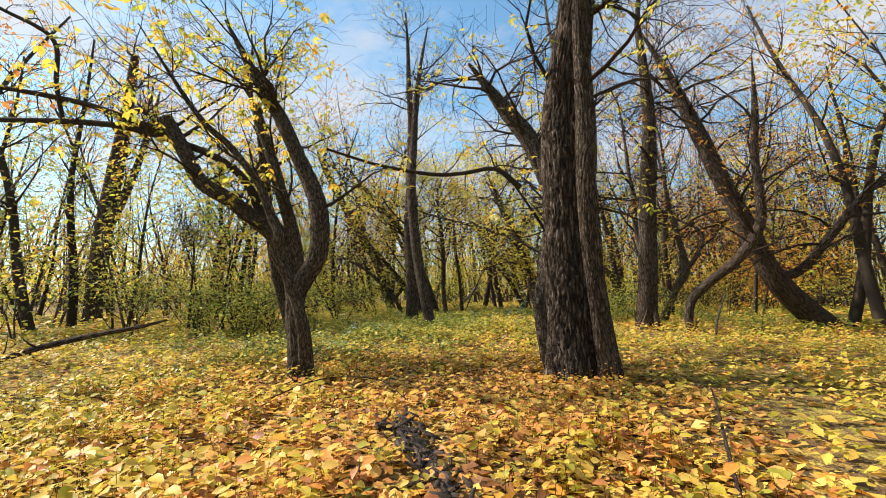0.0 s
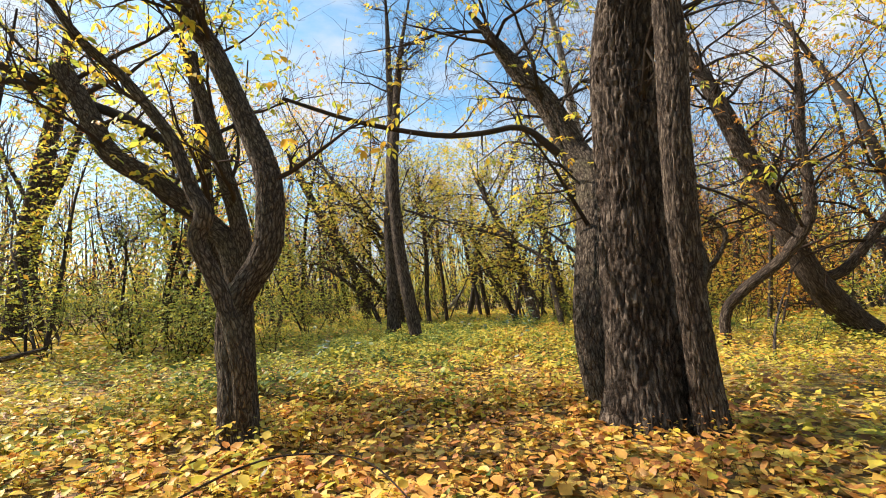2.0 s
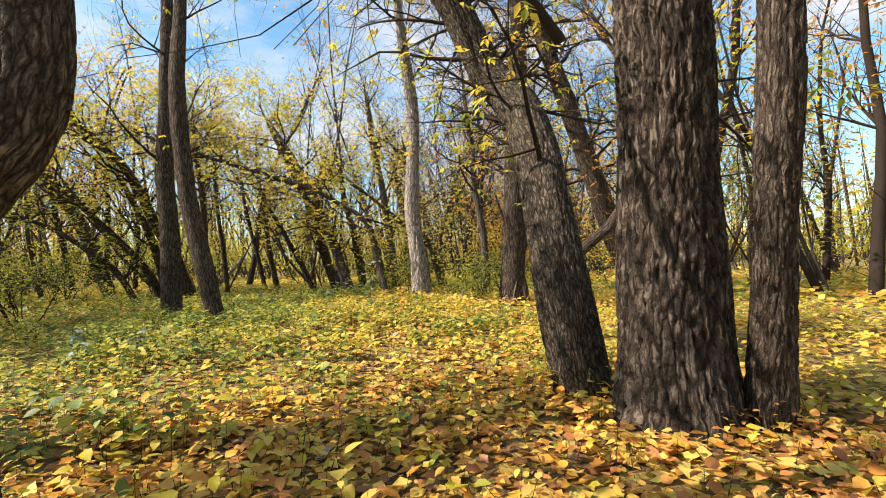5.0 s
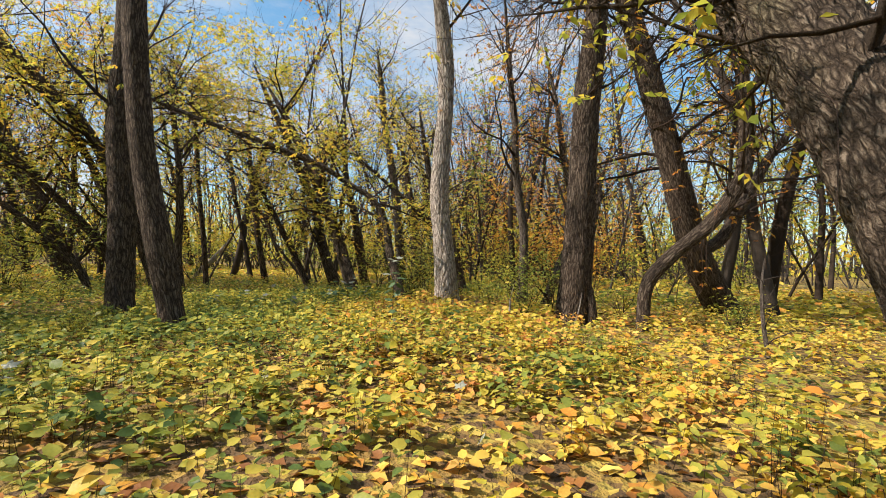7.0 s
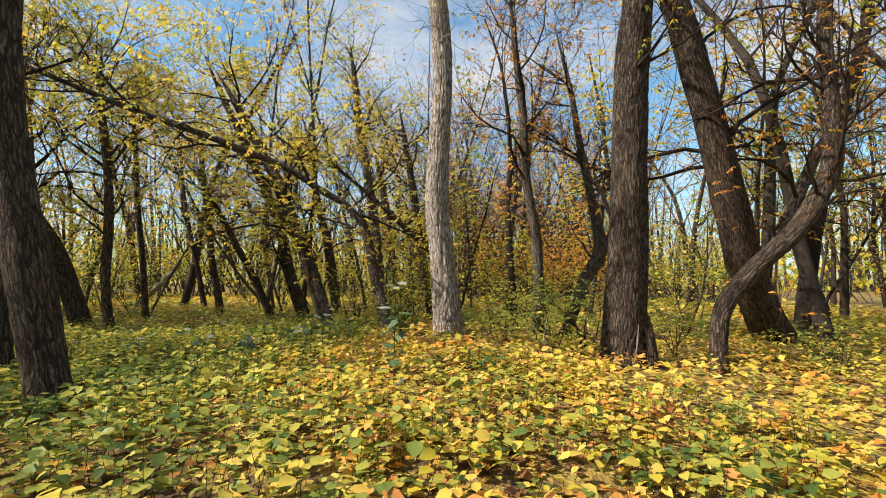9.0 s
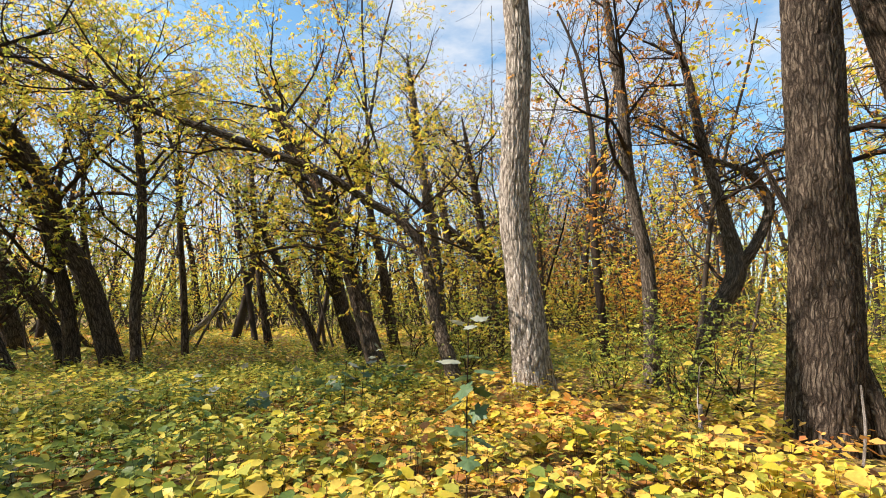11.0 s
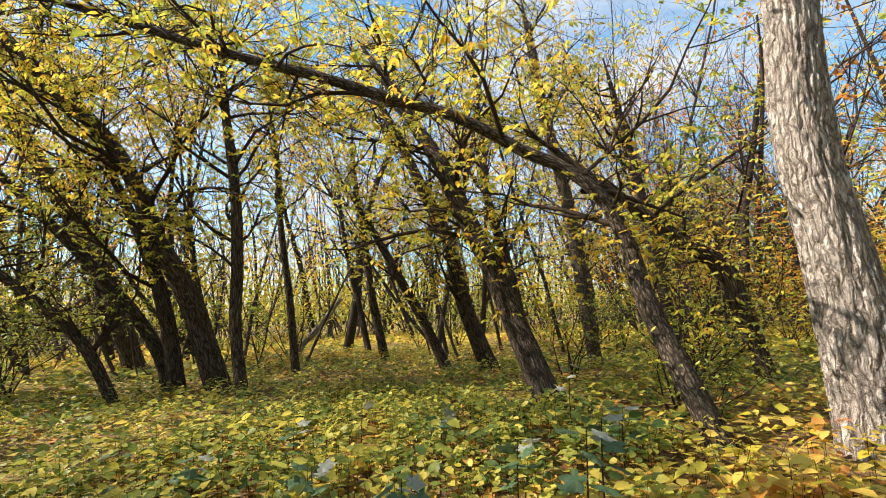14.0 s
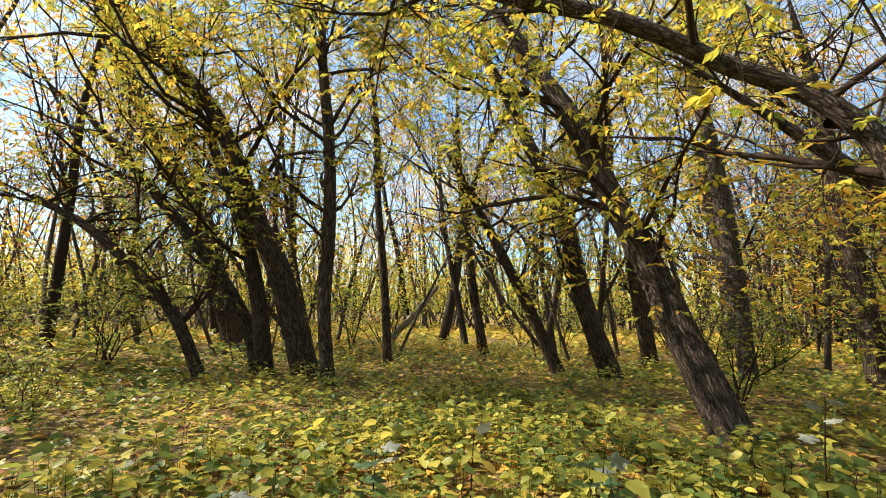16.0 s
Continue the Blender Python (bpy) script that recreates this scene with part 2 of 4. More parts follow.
def spline(nodes, step):
    """Rounded line through (x, y, z, r) nodes, points about step apart."""
    p = np.array(nodes, float)
    p = np.vstack([2 * p[0] - p[1], p, 2 * p[-1] - p[-2]])
    out = []
    for i in range(1, len(p) - 2):
        a, b, c, d = p[i - 1], p[i], p[i + 1], p[i + 2]
        n = max(2, int(np.linalg.norm(c[:3] - b[:3]) / step))
        u = (np.arange(n) / n)[:, None]
        out.append(0.5 * (2 * b + (c - a) * u + (2 * a - 5 * b + 4 * c - d) * u ** 2 + (3 * b - a - 3 * c + d) * u ** 3))
    out.append(p[-2][None])
    q = np.vstack(out)
    q[:, 3] = np.maximum(q[:, 3], 0.002)
    return q


def frames_along(q):
    t = np.gradient(q[:, :3], axis=0)
    t /= np.linalg.norm(t, axis=1)[:, None] + 1e-9
    mean = t.mean(0)
    ref = np.array((1.0, 0.13, 0.07)) if abs(mean[0]) < 0.8 * np.linalg.norm(mean) + 1e-9 else np.array((0.1, 1.0, 0.2))
    u = np.cross(t, ref)
    u /= np.linalg.norm(u, axis=1)[:, None] + 1e-9
    return u, np.cross(t, u)


def ring_quads(n, sides, base=0):
    i, j = np.meshgrid(np.arange(n - 1), np.arange(sides), indexing="ij")
    a, b = i * sides + j, i * sides + (j + 1) % sides
    return base + np.stack([a, b, b + sides, a + sides], -1).reshape(-1, 4)


def tubes(lines, sides):
    """Many tapered tubes as one set of verts and quads."""
    vs, fs, base = [], [], 0
    ang = np.arange(sides) * 2 * np.pi / sides
    ca, sa = np.cos(ang)[None, :, None], np.sin(ang)[None, :, None]
    for q in lines:
        u, v = frames_along(q)
        vs.append((q[:, None, :3] + q[:, None, 3:4] * (ca * u[:, None] + sa * v[:, None])).reshape(-1, 3))
        fs.append(ring_quads(len(q), sides, base))
        base += len(q) * sides
    return np.vstack(vs), np.vstack(fs)


def bark_tube(nodes, step, sides, furrow, rng, flare=0.0, ground=0.0):
    """A trunk or limb whose surface is broken by upright furrows, plates and knots."""
    q = spline(nodes, step)
    low_part = q[:, 2] < 5.2
    q = np.vstack([q[low_part], q[~low_part][::4], q[-1:]])
    u, v = frames_along(q)
    ang = np.arange(sides) * 2 * np.pi / sides
    off, ph = rng.uniform(0, 50), rng.uniform(0, 6.28)
    run = np.r_[0, np.cumsum(np.linalg.norm(np.diff(q[:, :3], axis=0), axis=1))]
    rad = np.empty((len(q), sides))
    for i in range(len(q)):
        r, h = q[i, 3], q[i, 2] - ground
        spread = flare * math.exp(-max(h, 0) / 0.28)
        k = max(2.5, r * 24)
        for j in range(sides):
            c, s = math.cos(ang[j]), math.sin(ang[j])
            n1 = noise.noise((c * k + off, s * k, run[i] * 3.6))
            n2 = noise.noise((c * k * 1.9, s * k * 1.9 + off, run[i] * 7.5))
            n3 = noise.noise((c * 1.1, s * 1.1 + off, run[i] * 1.1))
            dent = -max(0.0, 1 - abs(n1) / 0.2) - 0.5 * max(0.0, 1 - abs(n2) / 0.2)
            rad[i, j] = r * (1 + spread * (1 + 0.55 * math.cos(4 * ang[j] + ph)) + 0.07 * n3) + furrow * (dent + 0.35)
    w = q[:, None, :3] + rad[..., None] * (np.cos(ang)[None, :, None] * u[:, None] + np.sin(ang)[None, :, None] * v[:, None])
    verts, quads = w.reshape(-1, 3), ring_quads(len(q), sides)
    r = np.maximum(q[:, 3:4], 0.05) * np.ones((1, sides))
    grain = np.stack([np.cos(ang) * r + off, np.sin(ang) * r + ph, run[:, None] * np.ones((1, sides))], -1).reshape(-1, 3)
    return verts, quads, grain


LEAF8 = np.array(((0, 0, 0), (.24, -.46, .06), (.62, -.43, .03), (1, 0, -.13), (.62, .43, .03), (.24, .46, .06), (.3, 0, -.02), (.66, 0, -.04)))
TRI8 = np.array(((0, 6, 1), (1, 7, 2), (1, 6, 7), (2, 7, 3), (3, 7, 4), (4, 6, 5), (4, 7, 6), (5, 6, 0)))
LEAF5 = np.array(((0, 0, 0), (.42, -.5, .05), (1, 0, -.1), (.42, .5, .05), (.45, 0, -.05)))
LEAF4 = np.array(((0, 0, 0), (.45, -.5, .06), (1, 0, 0), (.45, .5, .06)))
TRI4 = np.array(((0, 2, 1), (0, 3, 2)))
TRI5 = np.array(((0, 4, 1), (1, 4, 2), (2, 4, 3), (3, 4, 0)))


def leaves(p, d, n, length, width, fine=2):
    """Leaf blades from points, ways and normals."""
    shape, tri = ((LEAF4, TRI4), (LEAF5, TRI5), (LEAF8, TRI8))[int(fine)]
    d = d / (np.linalg.norm(d, axis=1)[:, None] + 1e-9)
    s = np.cross(d, n)
    s /= np.linalg.norm(s, axis=1)[:, None] + 1e-9
    n = np.cross(s, d)
    L, W = length[:, None, None], width[:, None, None]
    v = p[:, None] + L * shape[None, :, 0:1] * d[:, None] + W * shape[None, :, 1:2] * s[:, None] + L * shape[None, :, 2:3] * n[:, None]
    f = tri[None] + (np.arange(len(p)) * len(shape))[:, None, None]
    return v.reshape(-1, 3), f.reshape(-1, 3)


def ground_height(x, y):
    """Gentle swells of the wood's floor."""
    return (0.05 * np.sin(x * 0.55 + 1.3) * np.cos(y * 0.43) + 0.04 * np.sin(x * 0.21 - y * 0.31)
            + 0.16 * np.exp(-((x - 3.5) ** 2 + (y - 15.5) ** 2) / 14.0) + 0.17 * np.exp(-(x - 2.0) ** 2 / 34.0 - (y - 21.5) ** 2 / 16.0))


def way_x(y):
    """The line walked, as x over y."""
    return np.interp(y, [-1, 1, 2, 2.9, 3.7, 7.5, 9.4, 11.6, 13.6, 15, 16.5, 17.2], [2.7, 2.06, 1.43, 0.36, -0.1, 0.1, -0.15, 1.1, 0.9, 0.6, 0.64, 0.43])


# ---------------------------------------------------------------- branching
def shoot(rng, start, way, length, radius, bend=0.22, lift=0.05, n=5):
    """One wandering, tapered branch as (x, y, z, r) rows."""
    p, d = np.array(start, float), np.array(way, float)
    d /= np.linalg.norm(d) + 1e-9
    rows = [(*p, radius)]
    for i in range(n):
        d = d + rng.normal(0, bend, 3) + np.array((0, 0, lift))
        d /= np.linalg.norm(d)
        p = p + d * length / n
        rows.append((*p, max(0.0022, radius * (1 - 0.86 * (i + 1) / n))))
    return np.array(rows)


def bough(rng, start, way, length, radius, depth=2, lift=0.05, kids=5, n=6):
    """A branch with its side twigs: the lines, and the points and ways where leaves sit."""
    main = shoot(rng, start, way, length, radius, lift=lift, n=n)
    lines, tips = [main], []
    if depth:
        for _ in range(kids):
            i = rng.integers(1, len(main) - 1)
            along = main[i + 1, :3] - main[i, :3]
            along /= np.linalg.norm(along)
            side = along * 0.75 + rng.normal(0, 0.6, 3)
            side[2] += lift * 2
            sub, t = bough(rng, main[i, :3], side, length * rng.uniform(0.3, 0.55), main[i, 3] * 0.55, depth - 1, lift, max(2, kids - 2), max(3, n - 2))
            lines += sub
            tips += t
    for q in main[len(main) // 2:]:
        tips.append((q[:3], main[-1, :3] - main[-3, :3]))
    return lines, tips


def crown_leaves(rng, tips, per, size, droop=0.35, fine=1, spread=0.12):
    """Compound leaves hung about the twig points."""
    if not tips or per <= 0:
        return None
    n = max(1, int(len(tips) * per))
    pick = rng.integers(0, len(tips), n)
    p = np.array([tips[i][0] for i in pick])
    a = rng.uniform(0, 6.283, n)
    d = np.stack([np.cos(a), np.sin(a), rng.normal(-droop, 0.3, n)], -1)
    p = p + rng.normal(0, spread, (n, 3))
    k = 5 if fine else 3
    stalk = np.stack([np.cos(a), np.sin(a), d[:, 2]], -1)
    reach = size * rng.uniform(0.7, 1.3, n)
    at = np.tile((0.45, 0.45, 0.95, 0.95, 1.35)[-k:], n)
    p = np.repeat(p, k, 0) + np.repeat(stalk * reach[:, None], k, 0) * at[:, None]
    a = np.repeat(a, k) + np.tile((-0.95, 0.95, -0.8, 0.8, 0.0)[-k:], n) + rng.normal(0, 0.15, n * k)
    d = np.stack([np.cos(a), np.sin(a), np.repeat(d[:, 2], k) - 0.1 + rng.normal(0, 0.15, n * k)], -1)
    nn = np.stack([rng.normal(0, 0.35, n * k), rng.normal(0, 0.35, n * k), np.ones(n * k)], -1)
    L = (0.85 if fine else 1.0) * size * rng.uniform(0.7, 1.2, n * k)
    return leaves(p, d, nn, L, L * rng.uniform(0.40, 0.58, n * k), fine)


def taper_on(rng, nodes, height):
    """Carries a trunk on above its last node, up to the given height."""
    nodes = [tuple(q) for q in nodes]
    a, b = np.array(nodes[-2]), np.array(nodes[-1])
    d = (b - a)[:3]
    d /= np.linalg.norm(d)
    p, r = b[:3].copy(), b[3]
    steps = max(1, int((height - p[2]) / 1.8))
    for i in range(steps):
        d = d + rng.normal(0, 0.07, 3) + np.array((0, 0, 0.06))
        d /= np.linalg.norm(d)
        p = p + d * 1.8
        nodes.append((*p, r * (1 - 0.85 * (i + 1) / steps)))
    return nodes


def tree(seed, label, stems, bark, height=9.0, furrow=0.008, flare=0.14, boughs=10, low=1.8, reach=1.6, lift=0.05,
         foliage=None, per=1.0, size=0.08, fine=False, step=0.08, sides=22, kids=6, group="", extra=(), twigs=420, seeds=0):
    """A standing tree: trunk, further limbs, boughs with twigs, foliage."""
    rng = np.random.default_rng(seed)
    x, y = stems[0][0][:2]
    g = float(ground_height(x, y))
    ob = thing("tree", (x, y, g), label, "tree", group)
    inv = np.array((x, y, g))
    tips = []
    for k, nodes in enumerate(stems):
        nodes = [tuple(q) for q in nodes]
        grounded = nodes[0][2] < 0.95 and k != 1 or nodes[0][2] < 0.75
        if grounded:
            a, b = np.array(nodes[0]), np.array(nodes[1])
            d = (b - a) / max(0.05, b[2] - a[2])
            drop = a[2] - (g - 0.12)
            if drop > 0.02:
                nodes[0] = (*(a[:3] - d[:3] * drop), a[3])
        top = height if k == 0 else min(height, nodes[-1][2] + 2.5)
        nodes = taper_on(rng, nodes, top) if nodes[-1][2] < top - 1.0 else nodes
        sd = sides if k == 0 else max(12, int(sides * 0.6))
        v, f, along = bark_tube(nodes, step, sd, furrow if k == 0 else furrow * 0.7, rng, flare if grounded else 0.0, g)
        part("trunk" if k == 0 else "limb", mesh_of("trunk", v - inv, f, bark, True, along), ob)
        q = spline(nodes, 0.25)
        ok = np.where(q[:, 2] > low)[0]
        for _ in range(boughs if k == 0 else max(3, boughs // 2)):
            if len(ok) < 3:
                break
            i = ok[min(len(ok) - 2, int(len(ok) * rng.uniform(0, 1) ** 0.8))]
            along = q[min(i + 1, len(q) - 1), :3] - q[i, :3]
            along /= np.linalg.norm(along) + 1e-9
            az = rng.uniform(0, 6.283)
            way = along * rng.uniform(0.3, 0.9) + np.array((math.cos(az), math.sin(az), 0.1))
            ln = 1.3 * reach * rng.uniform(0.6, 1.35)
            lines, t = bough(rng, q[i, :3] + along * 0, way, ln, min(q[i, 3] * 0.45, 0.012 + 0.013 * ln), 2, lift, kids)
            tips += t
            v, f = tubes(lines, 4 if fine else 3)
            part("branch", mesh_of("branch", v - inv, f, TWIG if q[i, 3] < 0.2 else bark, True), ob)
    for line in extra:
        sp = spline(line, 0.15)
        v, f = tubes([sp], 8)
        part("branch", mesh_of("branch", v - inv, f, bark, True), ob, "long bare crooked branch")
        lines = []
        for i in range(3, len(sp) - 1, 3):
            ls, t = bough(rng, sp[i, :3], rng.normal(0, 0.7, 3) + np.array((0, 0, lift)), 0.7, sp[i, 3] * 0.4, 1, lift, 3)
            lines += ls
            tips += t
        if lines:
            v, f = tubes(lines, 4)
            part("twigwork", mesh_of("twigwork", v - inv, f, TWIG, True), ob)["kind"] = "stuff"
    lines = []
    for _ in range(twigs if tips else 0):
        p, d = tips[rng.integers(len(tips))]
        d = np.array(d) / (np.linalg.norm(d) + 1e-9) + rng.normal(0, 0.75, 3) + np.array((0, 0, lift * 2))
        lines.append(shoot(rng, p, d, rng.uniform(0.3, 1.05), 0.005, bend=0.3, lift=lift * 2, n=3))
    if lines:
        v, f = tubes(lines, 3)
        part("twigwork", mesh_of("twigwork", v - inv, f, TWIG), ob)["kind"] = "stuff"
    hang = []
    for _ in range(seeds):
        p = tips[rng.integers(len(tips))][0]
        n = 26
        q = p + np.stack([rng.normal(0, 0.035, n), rng.normal(0, 0.035, n), rng.uniform(-0.26, 0, n)], -1)
        d = np.stack([rng.normal(0, 0.3, n), rng.normal(0, 0.3, n), -np.ones(n)], -1)
        hang.append((q, d))
    if hang:
        q, d = (np.vstack([h[i] for h in hang]) for i in (0, 1))
        n = len(q)
        v, f = leaves(q, d, rng.normal(0, 1, (n, 3)), rng.uniform(0.035, 0.055, n), rng.uniform(0.012, 0.018, n), 0)
        part("seed_cluster", mesh_of("seed_cluster", v - inv, f, SEED), ob, "hanging bunches of dry brown seeds")["kind"] = "stuff"
    got = crown_leaves(rng, tips, per, size, fine=2 if fine else 1) if foliage else None
    if got:
        part("foliage", mesh_of("foliage", got[0] - inv, got[1], foliage), ob)["kind"] = "stuff"
    return ob


# ---------------------------------------------------------------- the wood's floor
def axis(lo, hi, step, far):
    fine = np.arange(lo, hi + 0.01, step)
    out = [far * f for f in (0.12, 0.2, 0.35, 0.6, 1.0)]
    return np.r_[[lo - o for o in out[::-1]], fine, [hi + o for o in out]]


gx, gy = axis(-30, 40, 0.5, 600), axis(-20, 55, 0.5, 600)
GX, GY = np.meshgrid(gx, gy)
near = np.clip(1 - np.maximum(np.abs(GX - 5) - 35, np.abs(GY - 17) - 37) / 30, 0, 1)
GZ = ground_height(GX, GY) * near
nx = len(gx)
gi, gj = np.meshgrid(np.arange(len(gy) - 1), np.arange(nx - 1), indexing="ij")
ga = gi * nx + gj
ground = new("ground", mesh_of("ground", np.stack([GX, GY, GZ], -1).reshape(-1, 3),
                               np.stack([ga, ga + 1, ga + nx + 1, ga + nx], -1).reshape(-1, 4), ground_material(), True))
tagged(ground, "dark woodland soil covered with brown leaf litter", "ground", kind="structure")

# ---------------------------------------------------------------- trees beside the path
tree(1, "forked maple with a crooked dark trunk and sparse yellow leaves", [[(-1.14, 6.46, 0.18, 0.215), (-1.18, 6.50, 0.60, 0.192), (-1.28, 6.54, 1.02, 0.168), (-1.29, 6.58, 1.38, 0.155), (-1.15, 6.62, 1.68, 0.150), (-1.00, 6.66, 1.95, 0.154), (-0.95, 6.71, 2.28, 0.158), (-0.99, 6.76, 2.85, 0.150), (-1.16, 6.79, 3.31, 0.140), (-1.44, 6.79, 3.89, 0.126), (-1.77, 6.79, 4.57, 0.116), (-2.07, 6.78, 5.02, 0.110)],
    [(-1.02, 6.34, 0.30, 0.060), (-0.98, 6.27, 0.62, 0.095), (-1.00, 6.21, 0.96, 0.098), (-1.13, 6.19, 1.39, 0.088), (-1.27, 6.15, 1.76, 0.084), (-1.42, 6.10, 2.10, 0.088), (-1.35, 6.10, 2.38, 0.092), (-1.48, 6.10, 2.62, 0.076), (-1.60, 6.05, 2.97, 0.068), (-1.72, 6.00, 3.25, 0.060), (-2.10, 5.84, 3.78, 0.050), (-2.58, 5.64, 4.30, 0.040)]],
    BARK_MOSS, height=6.2, furrow=0.013, flare=0.12, boughs=9, low=2.4, reach=1.5, foliage=LEAF_CROWN, per=0.26, size=0.135, fine=True, step=0.035, sides=90)
tree(2, "leaning maple with three dark stems and yellow leaves", [[(-2.45, 8.83, 0.22, 0.169), (-2.53, 8.81, 1.47, 0.188), (-2.70, 8.77, 2.30, 0.188), (-2.99, 8.71, 2.69, 0.169), (-3.87, 8.50, 3.43, 0.165), (-4.55, 8.35, 3.89, 0.158), (-4.93, 8.27, 4.58, 0.158), (-5.36, 8.17, 5.33, 0.150)], [(-2.42, 8.83, 1.84, 0.150), (-2.58, 8.80, 2.75, 0.143), (-2.83, 8.74, 3.62, 0.135), (-3.08, 8.69, 4.50, 0.120), (-3.33, 8.63, 5.24, 0.105), (-3.41, 8.61, 5.57, 0.098)], [(-2.81, 9.11, 0.77, 0.099), (-3.04, 9.06, 1.64, 0.111), (-3.22, 9.02, 2.60, 0.099), (-3.32, 9.00, 3.67, 0.087), (-3.47, 8.97, 4.68, 0.079), (-3.57, 8.94, 5.80, 0.071)]],
    BARK_MOSS, height=6.2, boughs=11, low=2.2, reach=1.9, foliage=LEAF_CROWN, per=0.28, size=0.14, fine=True, step=0.04, sides=70, extra=([(-3.27, 8.85, 2.92, 0.126), (-3.66, 8.78, 3.83, 0.094), (-4.18, 8.68, 4.36, 0.088), (-5.07, 8.50, 4.79, 0.082), (-6.74, 8.18, 5.28, 0.069), (-9.29, 7.68, 5.43, 0.057), (-10.31, 7.49, 5.42, 0.044)], [(-4.98, 8.48, 4.72, 0.075), (-5.94, 8.29, 5.22, 0.069), (-7.36, 8.02, 5.77, 0.063), (-9.30, 7.64, 6.19, 0.050), (-10.07, 7.49, 6.33, 0.038)], [(-7.82, 7.93, 5.35, 0.050), (-8.02, 7.89, 6.24, 0.050), (-8.17, 7.86, 7.33, 0.050), (-9.42, 7.62, 8.09, 0.038)]))
tree(3, "huge old poplar with deeply furrowed dark bark", [[(3.34, 7.57, 0.03, 0.494), (3.30, 7.58, 0.74, 0.453), (3.26, 7.55, 1.62, 0.420), (3.23, 7.51, 2.53, 0.386), (3.21, 7.49, 3.45, 0.377), (3.22, 7.51, 4.44, 0.357)]],
    BARK_BIG, height=14, furrow=0.042, flare=0.16, boughs=20, low=2.8, reach=2.2, lift=-0.05, foliage=LEAF_CROWN, per=0.22, size=0.122, step=0.03, sides=170, twigs=700)
tree(4, "slender dark poplar stem close beside the huge old one", [[(3.79, 7.10, 0.10, 0.193), (3.68, 6.96, 0.83, 0.157), (3.58, 6.83, 1.59, 0.140), (3.51, 6.72, 2.35, 0.154), (3.48, 6.66, 3.09, 0.145), (3.50, 6.67, 3.92, 0.148)]],
    BARK, height=12, furrow=0.02, flare=0.12, boughs=12, low=2.4, reach=1.6, lift=-0.04, foliage=LEAF_CROWN, per=0.16, size=0.12, step=0.03, sides=96)
tree(5, "leaning poplar with ridged grey-brown bark and a bent top", [[(3.05, 8.61, 0.14, 0.292), (2.92, 8.64, 0.83, 0.287), (2.97, 8.95, 1.69, 0.272), (3.15, 9.56, 2.77, 0.285), (3.22, 10.17, 3.53, 0.288), (3.01, 10.56, 4.08, 0.250), (2.61, 10.75, 5.04, 0.225), (2.16, 10.83, 5.71, 0.200)]],
    BARK_MOSS, height=9, furrow=0.024, flare=0.14, boughs=30, low=2.2, reach=1.7, lift=-0.06, foliage=LEAF_CROWN, per=0.16, size=0.12, step=0.03, sides=110, kids=6, twigs=600,
    extra=([(2.44, 7.87, 3.29, 0.059), (1.99, 7.79, 3.65, 0.042), (1.46, 7.69, 3.58, 0.036), (0.86, 7.58, 3.56, 0.036), (-0.13, 7.40, 3.75, 0.029), (-1.06, 7.22, 4.06, 0.023)],))
# the pair of straight trunks
tree(6, "tall dark trunk with a slight lean and few leaves", [[(-1.22, 16.50, 0.33, 0.182), (-1.45, 16.58, 1.46, 0.206), (-1.70, 16.67, 2.68, 0.193), (-1.87, 16.73, 4.10, 0.193), (-1.95, 16.75, 5.65, 0.180)]],
    BARK, height=13, furrow=0.012, boughs=12, low=2.6, reach=1.6, foliage=LEAF_CROWN, per=0.10, size=0.12)
tree(7, "tall straight trunk with brown furrowed bark", [[(-2.48, 18.80, 0.67, 0.255), (-2.50, 18.80, 2.25, 0.236), (-2.60, 18.82, 3.86, 0.220), (-2.52, 18.79, 5.50, 0.198), (-2.50, 18.77, 6.61, 0.188)]],
    BARK, height=14, furrow=0.02, boughs=12, low=2.8, reach=1.6, foliage=LEAF_CROWN, per=0.12, size=0.12, sides=40)
# white poplar and its neighbours
tree(8, "pale grey-white poplar trunk with cracked bark", [[(4.57, 19.19, 0.38, 0.302), (4.47, 19.23, 1.68, 0.255), (4.35, 19.28, 2.82, 0.227), (4.38, 19.27, 4.10, 0.213), (4.44, 19.24, 5.42, 0.198), (4.40, 19.26, 6.67, 0.198)]],
    BARK_PALE, height=14, furrow=0.024, flare=0.10, boughs=12, low=5.0, reach=2.0, foliage=LEAF_CROWN, per=0.15, size=0.1, step=0.03, sides=140)
tree(9, "arching box elder bent low over the path", [[(3.50, 19.90, 0.55, 0.115), (3.44, 20.20, 1.03, 0.112), (3.36, 20.45, 1.56, 0.110), (3.31, 20.60, 2.12, 0.094), (3.20, 20.72, 2.56, 0.086), (3.04, 20.80, 2.84, 0.079), (2.75, 20.90, 3.12, 0.074), (2.32, 21.00, 3.36, 0.073), (1.81, 21.08, 3.69, 0.070), (1.30, 21.15, 3.94, 0.070), (0.66, 21.20, 4.14, 0.072), (-0.12, 21.20, 4.39, 0.064), (-1.21, 21.20, 4.68, 0.056), (-2.34, 21.20, 5.05, 0.046), (-3.42, 21.20, 5.40, 0.036), (-4.13, 21.20, 5.60, 0.028)]],
    BARK_MOSS, height=4.9, furrow=0.006, flare=0.12, boughs=26, low=1.9, reach=1.6, lift=-0.03, foliage=LEAF_CROWN, per=0.36, size=0.105, fine=True, step=0.06, sides=26, extra=([(2.95, 20.90, 2.84, 0.040), (3.35, 21.00, 2.84, 0.030), (3.85, 21.05, 2.68, 0.022), (4.35, 21.10, 2.52, 0.014)],), twigs=700, seeds=34)
